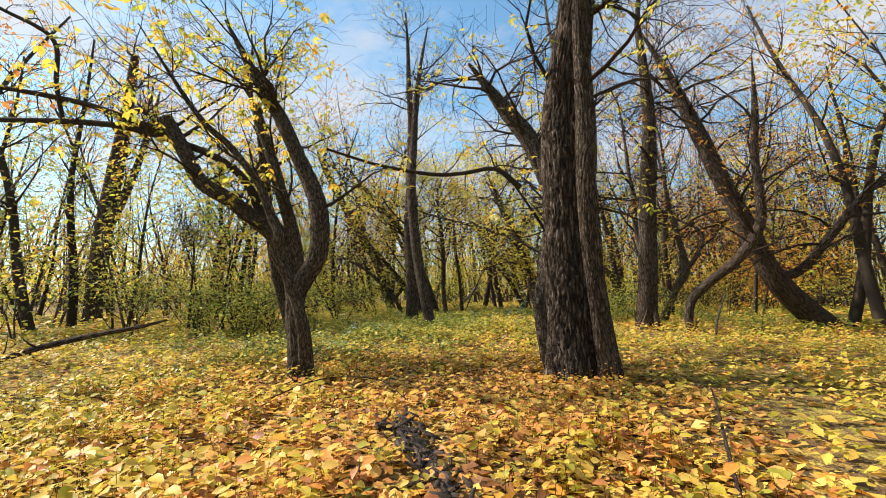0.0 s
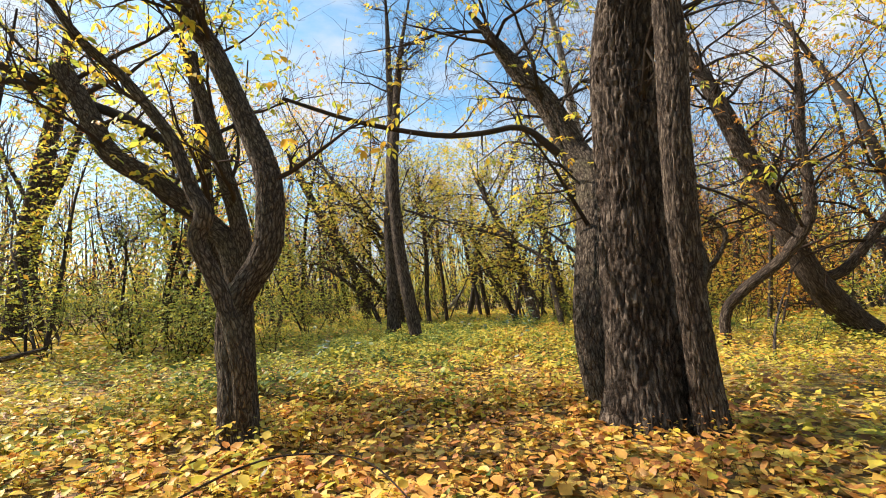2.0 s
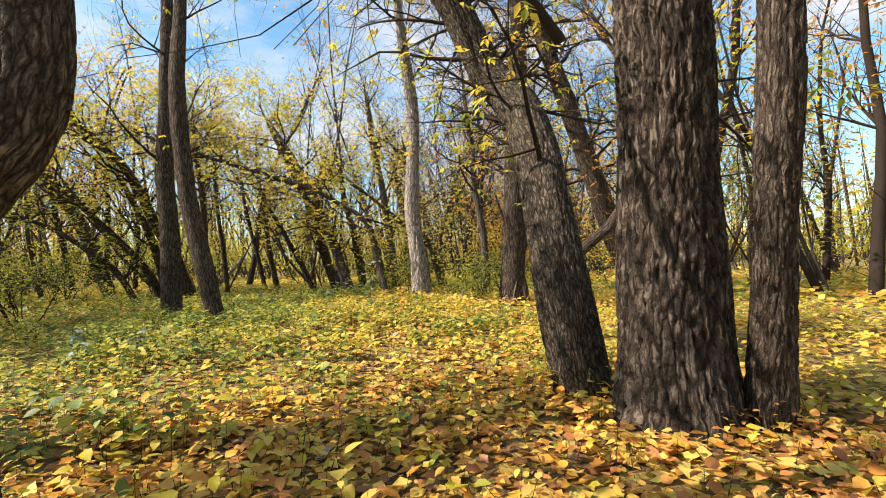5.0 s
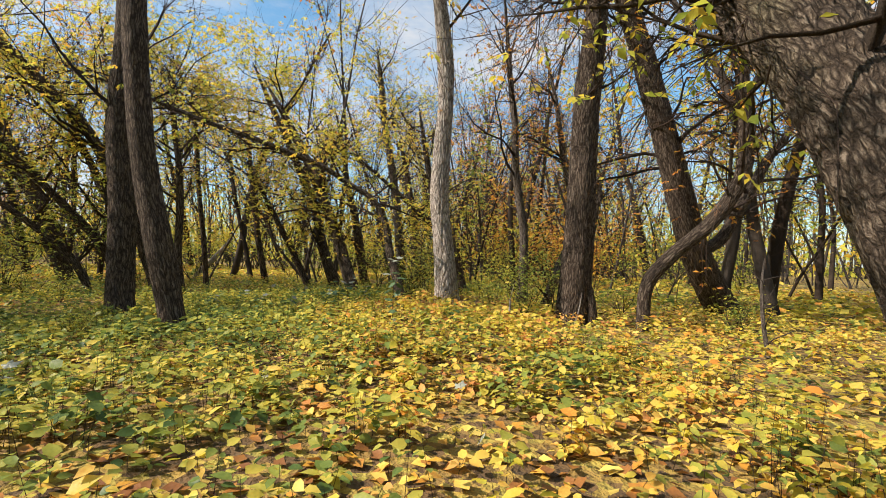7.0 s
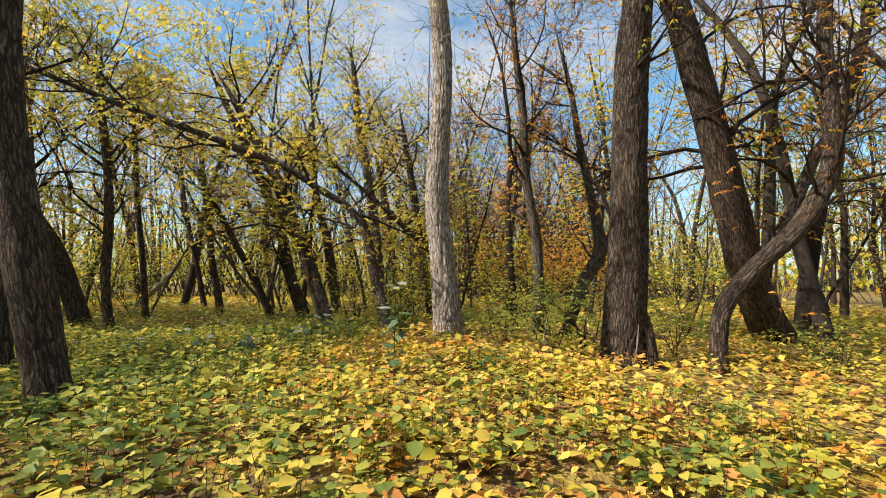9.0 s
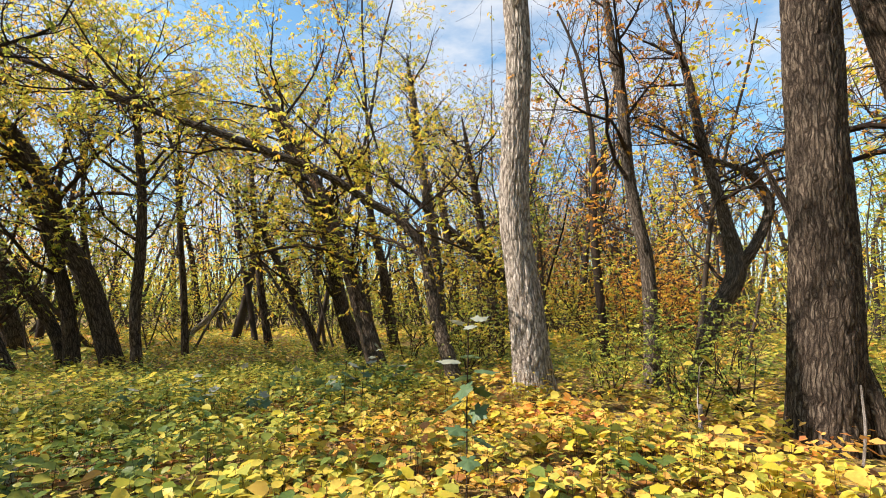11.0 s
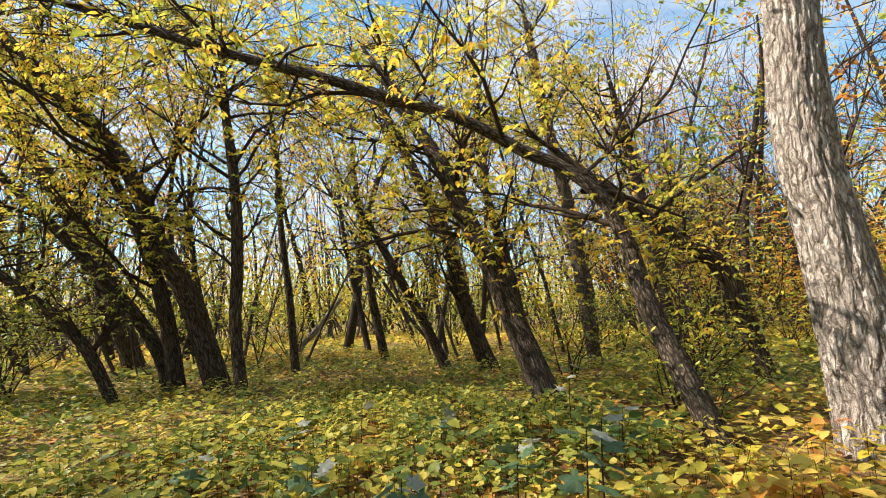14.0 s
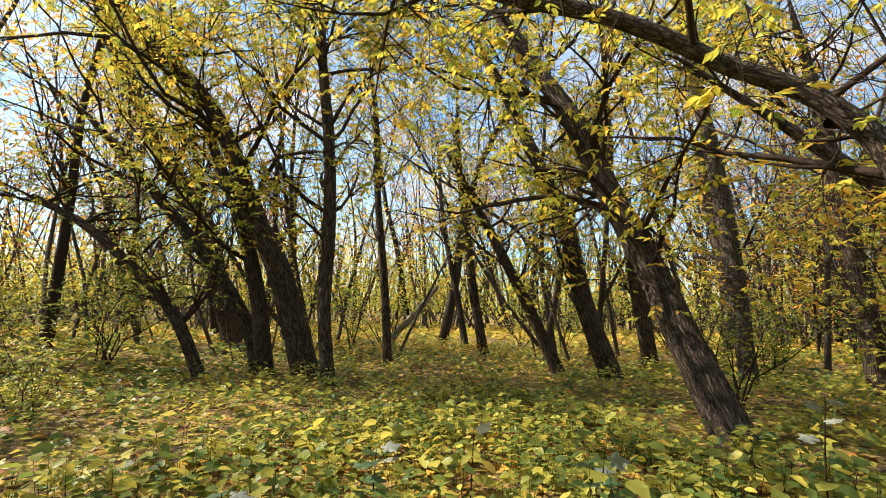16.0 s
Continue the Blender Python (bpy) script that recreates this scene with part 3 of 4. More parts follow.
tree(10, "leaning dark trunk with yellow leaves", [[(2.67, 22.29, 0.54, 0.180), (2.51, 22.76, 1.25, 0.182), (2.31, 23.24, 2.12, 0.172), (2.02, 23.66, 2.98, 0.161), (1.66, 24.02, 4.06, 0.155), (1.26, 24.39, 4.91, 0.125), (0.85, 24.82, 5.86, 0.114)]],
    BARK, height=9, boughs=22, low=1.6, reach=1.9, foliage=LEAF_CROWN, per=0.85, size=0.125, sides=56, step=0.05)
tree(11, "slim leaning dark trunk with golden leaves", [[(3.02, 27.95, 0.13, 0.223), (2.51, 28.01, 1.61, 0.204), (2.15, 28.06, 3.31, 0.179), (1.60, 28.12, 4.60, 0.153), (0.89, 28.21, 6.24, 0.128), (0.30, 28.28, 7.43, 0.102)]],
    BARK, height=9, boughs=18, low=1.6, reach=1.9, foliage=LEAF_CROWN, per=0.85, size=0.125)
tree(12, "stout dark leaning trunk under a yellow crown", [[(-3.19, 26.63, 0.30, 0.261), (-3.74, 26.58, 2.00, 0.237), (-4.39, 26.52, 3.25, 0.199), (-4.83, 26.48, 4.41, 0.180), (-5.51, 26.41, 5.61, 0.152), (-6.55, 26.32, 6.70, 0.142), (-7.35, 26.24, 7.57, 0.123)],
    [(-4.0, 26.7, 0.1, 0.17), (-4.2, 26.7, 1.4, 0.16), (-4.6, 26.7, 2.8, 0.14), (-5.3, 26.7, 4.4, 0.10)],
    [(-4.3, 27.0, 0.1, 0.16), (-4.5, 27.0, 0.8, 0.15), (-5.2, 27.0, 1.9, 0.135), (-6.4, 26.9, 3.3, 0.115), (-7.8, 26.8, 4.8, 0.09)]],
    BARK, height=10.5, boughs=26, low=2.0, reach=2.7, foliage=LEAF_CROWN, per=0.9, size=0.125, sides=36, kids=6)
tree(13, "upright dark stem beside a stout leaning trunk", [[(-2.33, 25.57, 0.30, 0.117), (-2.44, 25.56, 1.36, 0.117), (-2.42, 25.56, 2.77, 0.117), (-2.50, 25.56, 4.33, 0.105), (-2.70, 25.54, 5.95, 0.084)]],
    BARK, height=9.5, boughs=26, low=1.6, reach=2.2, foliage=LEAF_CROWN, per=1.2, size=0.125)
tree(14, "low bent trunk leaning over the undergrowth", [[(-5.04, 25.95, 0.30, 0.112), (-5.48, 25.91, 1.17, 0.112), (-6.42, 25.82, 2.10, 0.099), (-7.36, 25.74, 2.84, 0.081), (-8.40, 25.64, 3.36, 0.063)]],
    BARK, height=4.2, boughs=18, low=0.8, reach=2.0, foliage=LEAF_OLIVE, per=0.6, size=0.11)
tree(15, "thin dark sapling stem among taller trees", [[(-1.84, 28.33, 0.30, 0.105), (-1.97, 28.32, 1.91, 0.092), (-2.19, 28.30, 3.90, 0.079), (-2.32, 28.28, 5.99, 0.066)]],
    BARK, height=7, boughs=12, low=1.2, reach=1.3, foliage=LEAF_CROWN, per=0.8, size=0.09)
tree(16, "grey leaning trunk with yellow leaves", [[(5.97, 28.29, 0.30, 0.180), (5.72, 28.27, 2.96, 0.195), (5.42, 28.24, 4.99, 0.165), (4.98, 28.20, 7.25, 0.144), (4.83, 28.19, 8.63, 0.129)]],
    BARK_GREY, height=10, boughs=18, low=1.8, reach=1.9, foliage=LEAF_CROWN, per=0.7, size=0.12)
tree(17, "bare curved grey trunk standing apart", [[(6.88, 19.38, 0.30, 0.149), (6.90, 19.37, 1.29, 0.126), (6.87, 19.38, 2.31, 0.116), (6.74, 19.40, 3.04, 0.106), (6.62, 19.43, 3.96, 0.099), (6.57, 19.44, 5.27, 0.093), (6.46, 19.46, 5.99, 0.079)]],
    BARK_GREY, height=11, boughs=16, low=2.6, reach=2.0, foliage=LEAF_RUST, per=0.22, size=0.12)
tree(18, "thick dark poplar trunk split into two stems at the foot", [[(6.19, 16.12, 0.42, 0.341), (6.29, 16.08, 1.78, 0.300), (6.35, 16.06, 3.40, 0.273), (6.39, 16.04, 4.50, 0.266), (6.44, 16.02, 5.26, 0.259)],
    [(6.46, 15.80, 0.0, 0.115), (6.42, 15.83, 0.5, 0.105), (6.36, 15.92, 1.0, 0.09), (6.3, 16.0, 1.5, 0.07)]],
    BARK, height=13, furrow=0.02, flare=0.03, boughs=16, low=3.0, reach=1.9, foliage=LEAF_CROWN, per=0.08, size=0.1, step=0.04, sides=120)
tree(19, "tall leaning dark trunk with drooping bare twigs", [[(12.21, 17.46, -0.04, 0.401), (10.48, 16.93, 1.67, 0.354), (9.26, 16.66, 4.16, 0.298), (8.52, 16.63, 5.99, 0.268), (7.96, 16.72, 7.51, 0.232)], [(10.42, 16.92, 1.72, 0.16), (11.20, 16.84, 2.0, 0.154), (12.10, 16.88, 3.05, 0.137), (13.28, 17.01, 4.41, 0.120), (14.05, 17.09, 5.09, 0.103)]],
    BARK, height=12, furrow=0.014, boughs=26, low=2.5, reach=2.3, lift=-0.07, twigs=1500, foliage=LEAF_RUST, per=0.22, size=0.12, sides=40)
tree(20, "crooked box elder stem bent like an elbow", [[(7.26, 15.24, 0.21, 0.121), (7.30, 15.23, 0.90, 0.130), (7.75, 15.08, 1.52, 0.138), (8.55, 14.81, 2.25, 0.147), (9.11, 14.61, 3.19, 0.147), (9.18, 14.59, 4.14, 0.130), (9.11, 14.61, 5.31, 0.112), (9.19, 14.59, 6.60, 0.095)]],
    BARK, height=8.5, boughs=18, low=1.6, reach=1.9, foliage=LEAF_RUST, per=0.25, size=0.09, seeds=16, twigs=450)
tree(21, "low forked tree with bare crooked arms", [[(7.49, 19.12, 0.29, 0.117), (7.86, 18.98, 1.33, 0.138), (8.22, 18.83, 2.08, 0.159), (8.10, 18.88, 3.05, 0.106), (7.83, 18.99, 4.48, 0.085), (7.65, 19.06, 5.73, 0.064)], [(8.22, 18.83, 2.08, 0.106), (8.59, 18.69, 2.62, 0.085), (8.81, 18.60, 3.28, 0.074), (8.52, 18.72, 3.82, 0.064), (8.27, 18.81, 3.93, 0.048)]],
    BARK_GREY, height=7, boughs=16, low=1.6, reach=1.6, foliage=LEAF_RUST, per=0.3, size=0.1, twigs=500)
tree(22, "dark forked trunk at the clearing's edge", [[(-18.86, 19.35, 0.63, 0.421), (-18.61, 19.40, 3.99, 0.421), (-18.09, 19.50, 7.71, 0.365), (-17.65, 19.58, 10.65, 0.281), (-17.35, 19.64, 13.64, 0.196)],
    [(-18.4, 19.4, 4.4, 0.22), (-17.0, 19.4, 7.1, 0.18), (-16.0, 19.4, 9.9, 0.12)]],
    BARK, height=14, boughs=20, low=3.0, reach=2.4, foliage=LEAF_RUST, per=0.3, size=0.12)
tree(23, "slanting thin dark trunk with yellow leaves", [[(-7.26, 31.50, 0.20, 0.292), (-8.35, 31.39, 3.50, 0.292), (-10.14, 31.19, 6.53, 0.255), (-11.95, 31.00, 9.98, 0.219)]],
    BARK, height=11, boughs=20, low=2.0, reach=2.2, foliage=LEAF_CROWN, per=0.7, size=0.13)
tree(25, "thin leaning stem with yellow leaves", [[(6.64, 22.96, 0.20, 0.139), (6.35, 23.00, 1.42, 0.159), (6.13, 23.03, 2.03, 0.159), (5.58, 23.10, 2.46, 0.124)]],
    BARK, height=7, boughs=16, low=1.2, reach=1.5, foliage=LEAF_CROWN, per=0.6, size=0.11)
tree(26, "slim leaning stem in the shade", [[(1.94, 28.21, 0.15, 0.138), (1.44, 28.16, 1.23, 0.126), (0.81, 28.10, 2.47, 0.113), (0.28, 28.05, 3.48, 0.088)]],
    BARK, height=5.5, boughs=12, low=1.2, reach=1.3, foliage=LEAF_CROWN, per=0.6, size=0.09)
tree(27, "dark trunk deeper in the wood", [[(4.82, 30.99, 0.15, 0.194), (4.55, 30.97, 1.89, 0.217), (4.34, 30.95, 3.13, 0.171), (3.89, 30.91, 4.87, 0.140)]],
    BARK, height=9, boughs=16, low=1.6, reach=1.7, foliage=LEAF_CROWN, per=0.7, size=0.12)
tree(28, "dark trunk with a slight lean deeper in the wood", [[(8.38, 34.01, 0.15, 0.233), (8.21, 34.00, 3.00, 0.205), (7.67, 33.95, 6.25, 0.168)]],
    BARK, height=9.5, boughs=16, low=1.6, reach=1.7, foliage=LEAF_CROWN, per=0.7, size=0.12)
tree(29, "dark trunk half hidden in yellow foliage", [[(7.1, 26.2, 0.0, 0.17), (6.95, 26.15, 0.8, 0.17), (6.8, 26.1, 2.0, 0.16), (6.55, 26.08, 3.6, 0.14), (6.2, 26.05, 5.6, 0.11)]],
    BARK, height=7, boughs=18, low=1.0, reach=1.6, foliage=LEAF_CROWN, per=0.8, size=0.09)
tree(30, "thin upright stem in the middle distance", [[(0.34, 31.34, 0.10, 0.147), (-0.02, 31.30, 2.10, 0.131), (-0.22, 31.28, 3.75, 0.115), (-0.53, 31.26, 6.31, 0.082)]],
    BARK, height=8, boughs=14, low=1.5, reach=1.4, foliage=LEAF_CROWN, per=0.6, size=0.1)
tree(31, "slender sapling standing in the leaf carpet", [[(-8.90, 13.60, 0.54, 0.048), (-8.86, 13.60, 1.48, 0.040), (-8.81, 13.61, 2.43, 0.032), (-8.83, 13.61, 3.23, 0.024)]],
    BARK, height=4.2, flare=0.0, boughs=6, low=1.5, reach=0.8, foliage=LEAF_OLIVE, per=0.3, size=0.08)

# ---------------------------------------------------------------- trees and shrubs further off
SPOTS = random.Random(7)


def clear_of(x, y, gap):
    """Far enough from the line walked and from the trees placed above."""
    if y > -4 and y < 19 and abs(x - float(way_x(y))) < gap:
        return False
    if 18.5 <= y < 29 and -6.5 < x < 8:
        return False
    return all((x - o.location.x) ** 2 + (y - o.location.y) ** 2 > 1.4 ** 2 for o in PLACED)


PLACED = [o for o in scene.objects if o.name.split(".")[0] == "tree"]


def far_tree(seed, height, radius, lean, foliage, per, label):
    """A plainer tree for the depth of the wood, kept at the origin for copying."""
    rng = np.random.default_rng(seed)
    ob = thing("tree", (0, 0, 0), label, "tree", "trees of the wood")
    d = np.array((lean, 0.15 * lean, 1.0))
    p, nodes = np.array((0, 0, -0.15)), []
    for i in range(7):
        nodes.append((*p, radius * (1 - 0.13 * i)))
        d = d + rng.normal(0, 0.09, 3)
        p = p + d / np.linalg.norm(d) * height / 6
    q = spline(nodes, 0.9)
    v, f = tubes([q], 8)
    part("trunk", mesh_of("trunk", v, f, BARK if seed % 3 else BARK_GREY, True), ob)
    lines, tips = [], []
    for _ in range(13):
        i = rng.integers(len(q) // 3, len(q) - 1)
        a = rng.uniform(0, 6.283)
        l, t = bough(rng, q[i, :3], (math.cos(a), math.sin(a), 0.85), rng.uniform(1.8, 4.4), q[i, 3] * 0.4, 1, 0.1, 7, 5)
        lines += l
        tips += t
    v, f = tubes(lines, 3)
    part("twigwork", mesh_of("twigwork", v, f, TWIG), ob)["kind"] = "stuff"
    got = crown_leaves(rng, tips, per, 0.17, fine=0, spread=0.35)
    if got:
        part("foliage", mesh_of("foliage", got[0], got[1], foliage), ob)["kind"] = "stuff"
    return ob


def shrub(seed, height, foliage, per, label):
    rng = np.random.default_rng(seed)
    ob = thing("shrub", (0, 0, 0), label, "shrub", "shrubs of the wood")
    lines, tips = [], []
    for _ in range(6):
        a = rng.uniform(0, 6.283)
        l, t = bough(rng, (rng.normal(0, 0.1), rng.normal(0, 0.1), -0.05), (math.cos(a) * 0.5, math.sin(a) * 0.5, 1.2), height * rng.uniform(0.7, 1.1), 0.022, 2, 0.06, 5, 4)
        lines += l
        tips += t
    v, f = tubes(lines, 3)
    part("twigwork", mesh_of("twigwork", v, f, TWIG), ob)["kind"] = "stuff"
    got = crown_leaves(rng, tips, per, 0.10, fine=0, spread=0.2)
    part("foliage", mesh_of("foliage", got[0], got[1], foliage), ob)["kind"] = "stuff"
    return ob


def scatter(models, count, near_gap, box, size_range):
    done = 0
    while done < count:
        x, y = SPOTS.uniform(box[0], box[1]), SPOTS.uniform(box[2], box[3])
        if not clear_of(x, y, near_gap):
            continue
        m = models[SPOTS.randrange(len(models))]
        s = SPOTS.uniform(*size_range)
        z = float(ground_height(np.float64(x), np.float64(y))) if abs(x) < 30 and abs(y) < 50 else 0.0
        turn = pose(x, y, z, 0, 0, SPOTS.uniform(0, 360)) @ Matrix.Diagonal((s, s, s, 1))
        o = copy_thing(m, turn)
        PLACED.append(o)
        done += 1


WOODS = [far_tree(101, 13, 0.15, 0.12, LEAF_RUST, 1.6, "tall thin tree with sparse rusty leaves"),
         far_tree(102, 15, 0.20, 0.05, LEAF_RUST, 0.9, "tall thin-crowned woodland tree with few rusty leaves"),
         far_tree(103, 11, 0.12, 0.30, LEAF_CROWN, 1.8, "leaning young tree with yellow leaves"),
         far_tree(104, 14, 0.17, -0.1, LEAF_RUST, 0.8, "tall grey woodland tree with sparse orange leaves"),
         far_tree(105, 9, 0.09, 0.22, LEAF_CROWN, 2.2, "slim tree with a golden crown"),
         far_tree(106, 16, 0.22, 0.08, LEAF_CROWN, 0.5, "high nearly bare poplar among other trees"),
         far_tree(107, 7, 0.06, 0.35, LEAF_OLIVE, 2.4, "slender sapling with yellow-green leaves")]
BUSHES = [shrub(201, 2.6, LEAF_OLIVE, 1.1, "green and yellow leafy shrub on the woodland floor"), shrub(202, 3.4, LEAF_CROWN, 1.0, "yellow leafy shrub on the woodland floor"),
          shrub(203, 1.8, LEAF_OLIVE, 1.3, "low green shrub among the seedlings")]
scatter(WOODS, 64, 13.0, (-28, 34, 6, 36), (0.75, 1.1))
scatter(WOODS, 75, 24.0, (-62, 66, -10, 80), (0.85, 1.3))
scatter(WOODS, 16, 14.0, (-30, 34, -40, -6), (0.85, 1.2))
for x, y, s, k in ((-5.2, 12.6, 0.72, 0), (-6.3, 13.3, 0.9, 0), (-7.5, 12.5, 1.1, 2), (-4.7, 14.2, 0.8, 2), (-8.8, 13.6, 1.0, 0), (-6.9, 14.6, 1.1, 2), (-10.2, 12.6, 1.0, 0), (-5.9, 12.2, 0.85, 2), (-7.0, 13.4, 1.0, 0), (3.9, 20.3, 0.42, 0), (6.7, 17.6, 0.72, 0), (5.6, 17.2, 0.62, 2), (6.3, 18.2, 0.7, 0), (5.5, 18.6, 0.6, 2), (-7.2, 26.5, 1.0, 0), (-8.6, 25.0, 0.95, 2), (7.8, 16.6, 0.5, 0), (-7.0, 16.0, 0.95, 0), (-5.4, 18.2, 0.9, 0), (-9.0, 17.5, 1.0, 2), (-11.0, 19.0, 1.0, 0), (-8.0, 20.5, 1.1, 0),
                   (-4.2, 15.2, 0.35, 2), (-5.6, 23.4, 0.55, 0), (-4.6, 22.2, 0.5, 2), (4.3, 21.2, 0.8, 1), (3.9, 20.9, 0.6, 0), (5.2, 22.6, 0.9, 1), (6.4, 24.2, 1.0, 0), (4.0, 24.6, 0.8, 0),
                   (9.0, 14.6, 0.5, 2), (1.6, 21.5, 0.22, 2), (-2.5, 16.5, 0.25, 2), (7.6, 21.5, 0.9, 1)):
    PLACED.append(copy_thing(BUSHES[k], pose(x, y, float(ground_height(x, y)), 0, 0, x * 57) @ Matrix.Diagonal((s, s, s, 1))))
ORANGE_TREE = shrub(204, 2.8, LEAF_RUST, 1.8, "small spreading tree full of orange leaves")
for x, y, s in ((17.5, 31.0, 1.9), (19.6, 33.0, 1.7), (15.6, 32.2, 1.6), (14.2, 26.5, 1.2)):
    PLACED.append(copy_thing(ORANGE_TREE, pose(x, y, 0, 0, 0, x * 41) @ Matrix.Diagonal((s, s, s, 1))))
scatter(BUSHES, 34, 11.0, (-24, 28, 9, 36), (0.7, 1.15))
scatter(BUSHES, 30, 22.0, (-50, 54, 5, 62), (0.9, 1.5))
for x, y, s, k in ((-9, 15.5, 0.8, 6), (-11, 17, 0.9, 6), (-7.4, 17.4, 0.75, 6), (-12.2, 14.5, 0.9, 4), (-10, 20, 0.9, 6), (-14.8, 13.0, 0.9, 6), (-6.2, 19.6, 0.7, 6), (-13, 20.5, 0.9, 2), (-17.5, 13.6, 1.0, 6), (13.5, 17, 1.0, 1), (12, 9.5, 0.85, 0), (15, 12.5, 1.0, 3), (16, 19, 1.1, 5), (14.5, 8.5, 0.9, 1)):
    PLACED.append(copy_thing(WOODS[k], pose(x, y, float(ground_height(x, y)), 0, 0, x * 83) @ Matrix.Diagonal((s, s, s, 1))))
for m in WOODS + BUSHES + [ORANGE_TREE]:
    x, y = (SPOTS.uniform(-50, 50), SPOTS.uniform(60, 76))
    m.location = (x, y, 0)


def far_woods():
    """The haze of stems and leaves that closes the wood all round."""
    rng = np.random.default_rng(5)
    lines = []
    for _ in range(1500):
        a, r = rng.uniform(0, 6.283), rng.uniform(62, 120)
        h = rng.uniform(8, 17)
        lx, ly = rng.normal(0, 0.12, 2)
        x, y = r * math.cos(a), 15 + r * math.sin(a)
        lines.append(np.array([(x, y, -0.2, 0.22), (x + lx * h * 0.5, y + ly * h * 0.5, h * 0.5, 0.13), (x + lx * h, y + ly * h, h, 0.02)]))
    v, f = tubes(lines, 3)
    ob = new("far_woods", mesh_of("far_woods", v, f, BARK_GREY))
    tagged(ob, "distant grey trunks closing the autumn wood", "trees", kind="stuff")
    n = 42000
    a, r = rng.uniform(0, 6.283, n), rng.uniform(60, 120, n)
    p = np.stack([r * np.cos(a), 15 + r * np.sin(a), rng.gamma(1.7, 2.6, n)], -1)
    L = rng.uniform(0.45, 1.1, n)
    v, f = leaves(p, rng.normal(0, 1, (n, 3)), rng.normal(0, 1, (n, 3)), L, L * 0.6, 0)
    tagged(new("far_foliage", mesh_of("far_foliage", v, f, LEAF_CROWN)), "distant yellow foliage of the wood", "foliage", kind="stuff")


far_woods()


def thicket():
    """The tangle of thin stems, twigs and leaves between the trees, too fine to count."""
    rng = np.random.default_rng(9)
    lines, tips = [], []
    spots = 0
    while spots < 440:
        x, y = (rng.uniform(-42, 46), rng.uniform(4, 62)) if spots < 300 else (rng.uniform(-26, 32), rng.uniform(31, 54))
        gap = abs(x - float(way_x(y))) + max(0.0, y - 19) * 0.9
        if gap < 9.0 or not clear_of(x, y, 8.0) or (x < -9 and y < 13 and spots % 3) or (abs(x) < 11 and 33 < y < 45) or (x > 0 and y < 20 and gap < 14) or (x > 5 and 16 < y < 38 and rng.uniform() < 0.55):
            continue
        spots += 1
        near_by = gap < 24
        for _ in range(3):
            h = 1.2 + rng.gamma(2.0, 1.9)
            g = float(ground_height(x, y)) if abs(x) < 30 and y < 50 else 0.0
            px, py = x + rng.normal(0, 0.4), y + rng.normal(0, 0.4)
            stem = shoot(rng, (px, py, g - 0.1), (rng.normal(-0.15, 0.42), rng.normal(0, 0.3), 1.0), h, 0.010 + 0.005 * h, bend=0.17, lift=0.05, n=5)
            lines.append(stem)
            for _ in range(7 if near_by else 5):
                i = rng.integers(1, 5)
                a = rng.uniform(0, 6.283)
                tw = shoot(rng, stem[i, :3], (math.cos(a), math.sin(a), 0.8), rng.uniform(0.5, 0.4 * h + 0.6), stem[i, 3] * 0.5, bend=0.2, lift=0.08, n=3)
                lines.append(tw)
                tips += [tw[1, :3], tw[2, :3], tw[3, :3]]
    tall = 0
    while tall < 360:
        x, y = (rng.uniform(-36, 40), rng.uniform(6, 56)) if tall < 200 else (rng.uniform(-20, 26), rng.uniform(27, 46))
        if abs(x - float(way_x(y))) + max(0.0, y - 19) * 0.9 < 11.0 or not clear_of(x, y, 10.0) or (x < -8 and y < 14) or (abs(x) < 11 and 33 < y < 45) or (x < -7 and rng.uniform() < 0.6) or (x > 5 and y < 36 and rng.uniform() < 0.65):
            continue
        tall += 1
        h = rng.uniform(8, 18)
        stem = shoot(rng, (x, y, -0.1), (rng.normal(-0.14, 0.3), rng.normal(0, 0.2), 1.0), h, 0.012 + 0.005 * h, bend=0.10, lift=0.05, n=6)
        lines.append(stem)
        for _ in range(18):
            i = rng.integers(2, 6)
            a = rng.uniform(0, 6.283)
            tw = shoot(rng, stem[i, :3], (math.cos(a), math.sin(a), 1.3), rng.uniform(0.8, 3.2), stem[i, 3] * 0.45, bend=0.16, lift=0.1, n=3)
            lines.append(tw)
            for _ in range(3):
                lines.append(shoot(rng, tw[rng.integers(1, 4), :3], rng.normal(0, 0.8, 3) + tw[3, :3] - tw[1, :3], rng.uniform(0.4, 1.3), 0.009, bend=0.25, n=2))
            if rng.uniform() < 0.5:
                tips += [tw[2, :3], tw[3, :3]]
    v, f = tubes(lines, 3)
    tagged(new("thicket_stems", mesh_of("thicket_stems", v, f, STEMS)), "tangle of thin bare stems and twigs between the trees", "thicket", kind="stuff")
    tips = np.array(tips)
    p = np.repeat(tips, 13, 0) + rng.normal(0, 0.42, (len(tips) * 13, 3))
    p = p[(p[:, 2] > 1.3) | (rng.uniform(0, 1, len(p)) < 0.3)]
    p = p[rng.uniform(0, 1, len(p)) < np.clip(0.45 + 0.55 * patch_noise(p[:, 0], p[:, 1], 0.35, 8), 0.12, 1.0)]
    kind = p[:, 2] / 7.0 + 0.35 * patch_noise(p[:, 0], p[:, 1], 0.3, 11) + rng.normal(0, 0.16, len(p))
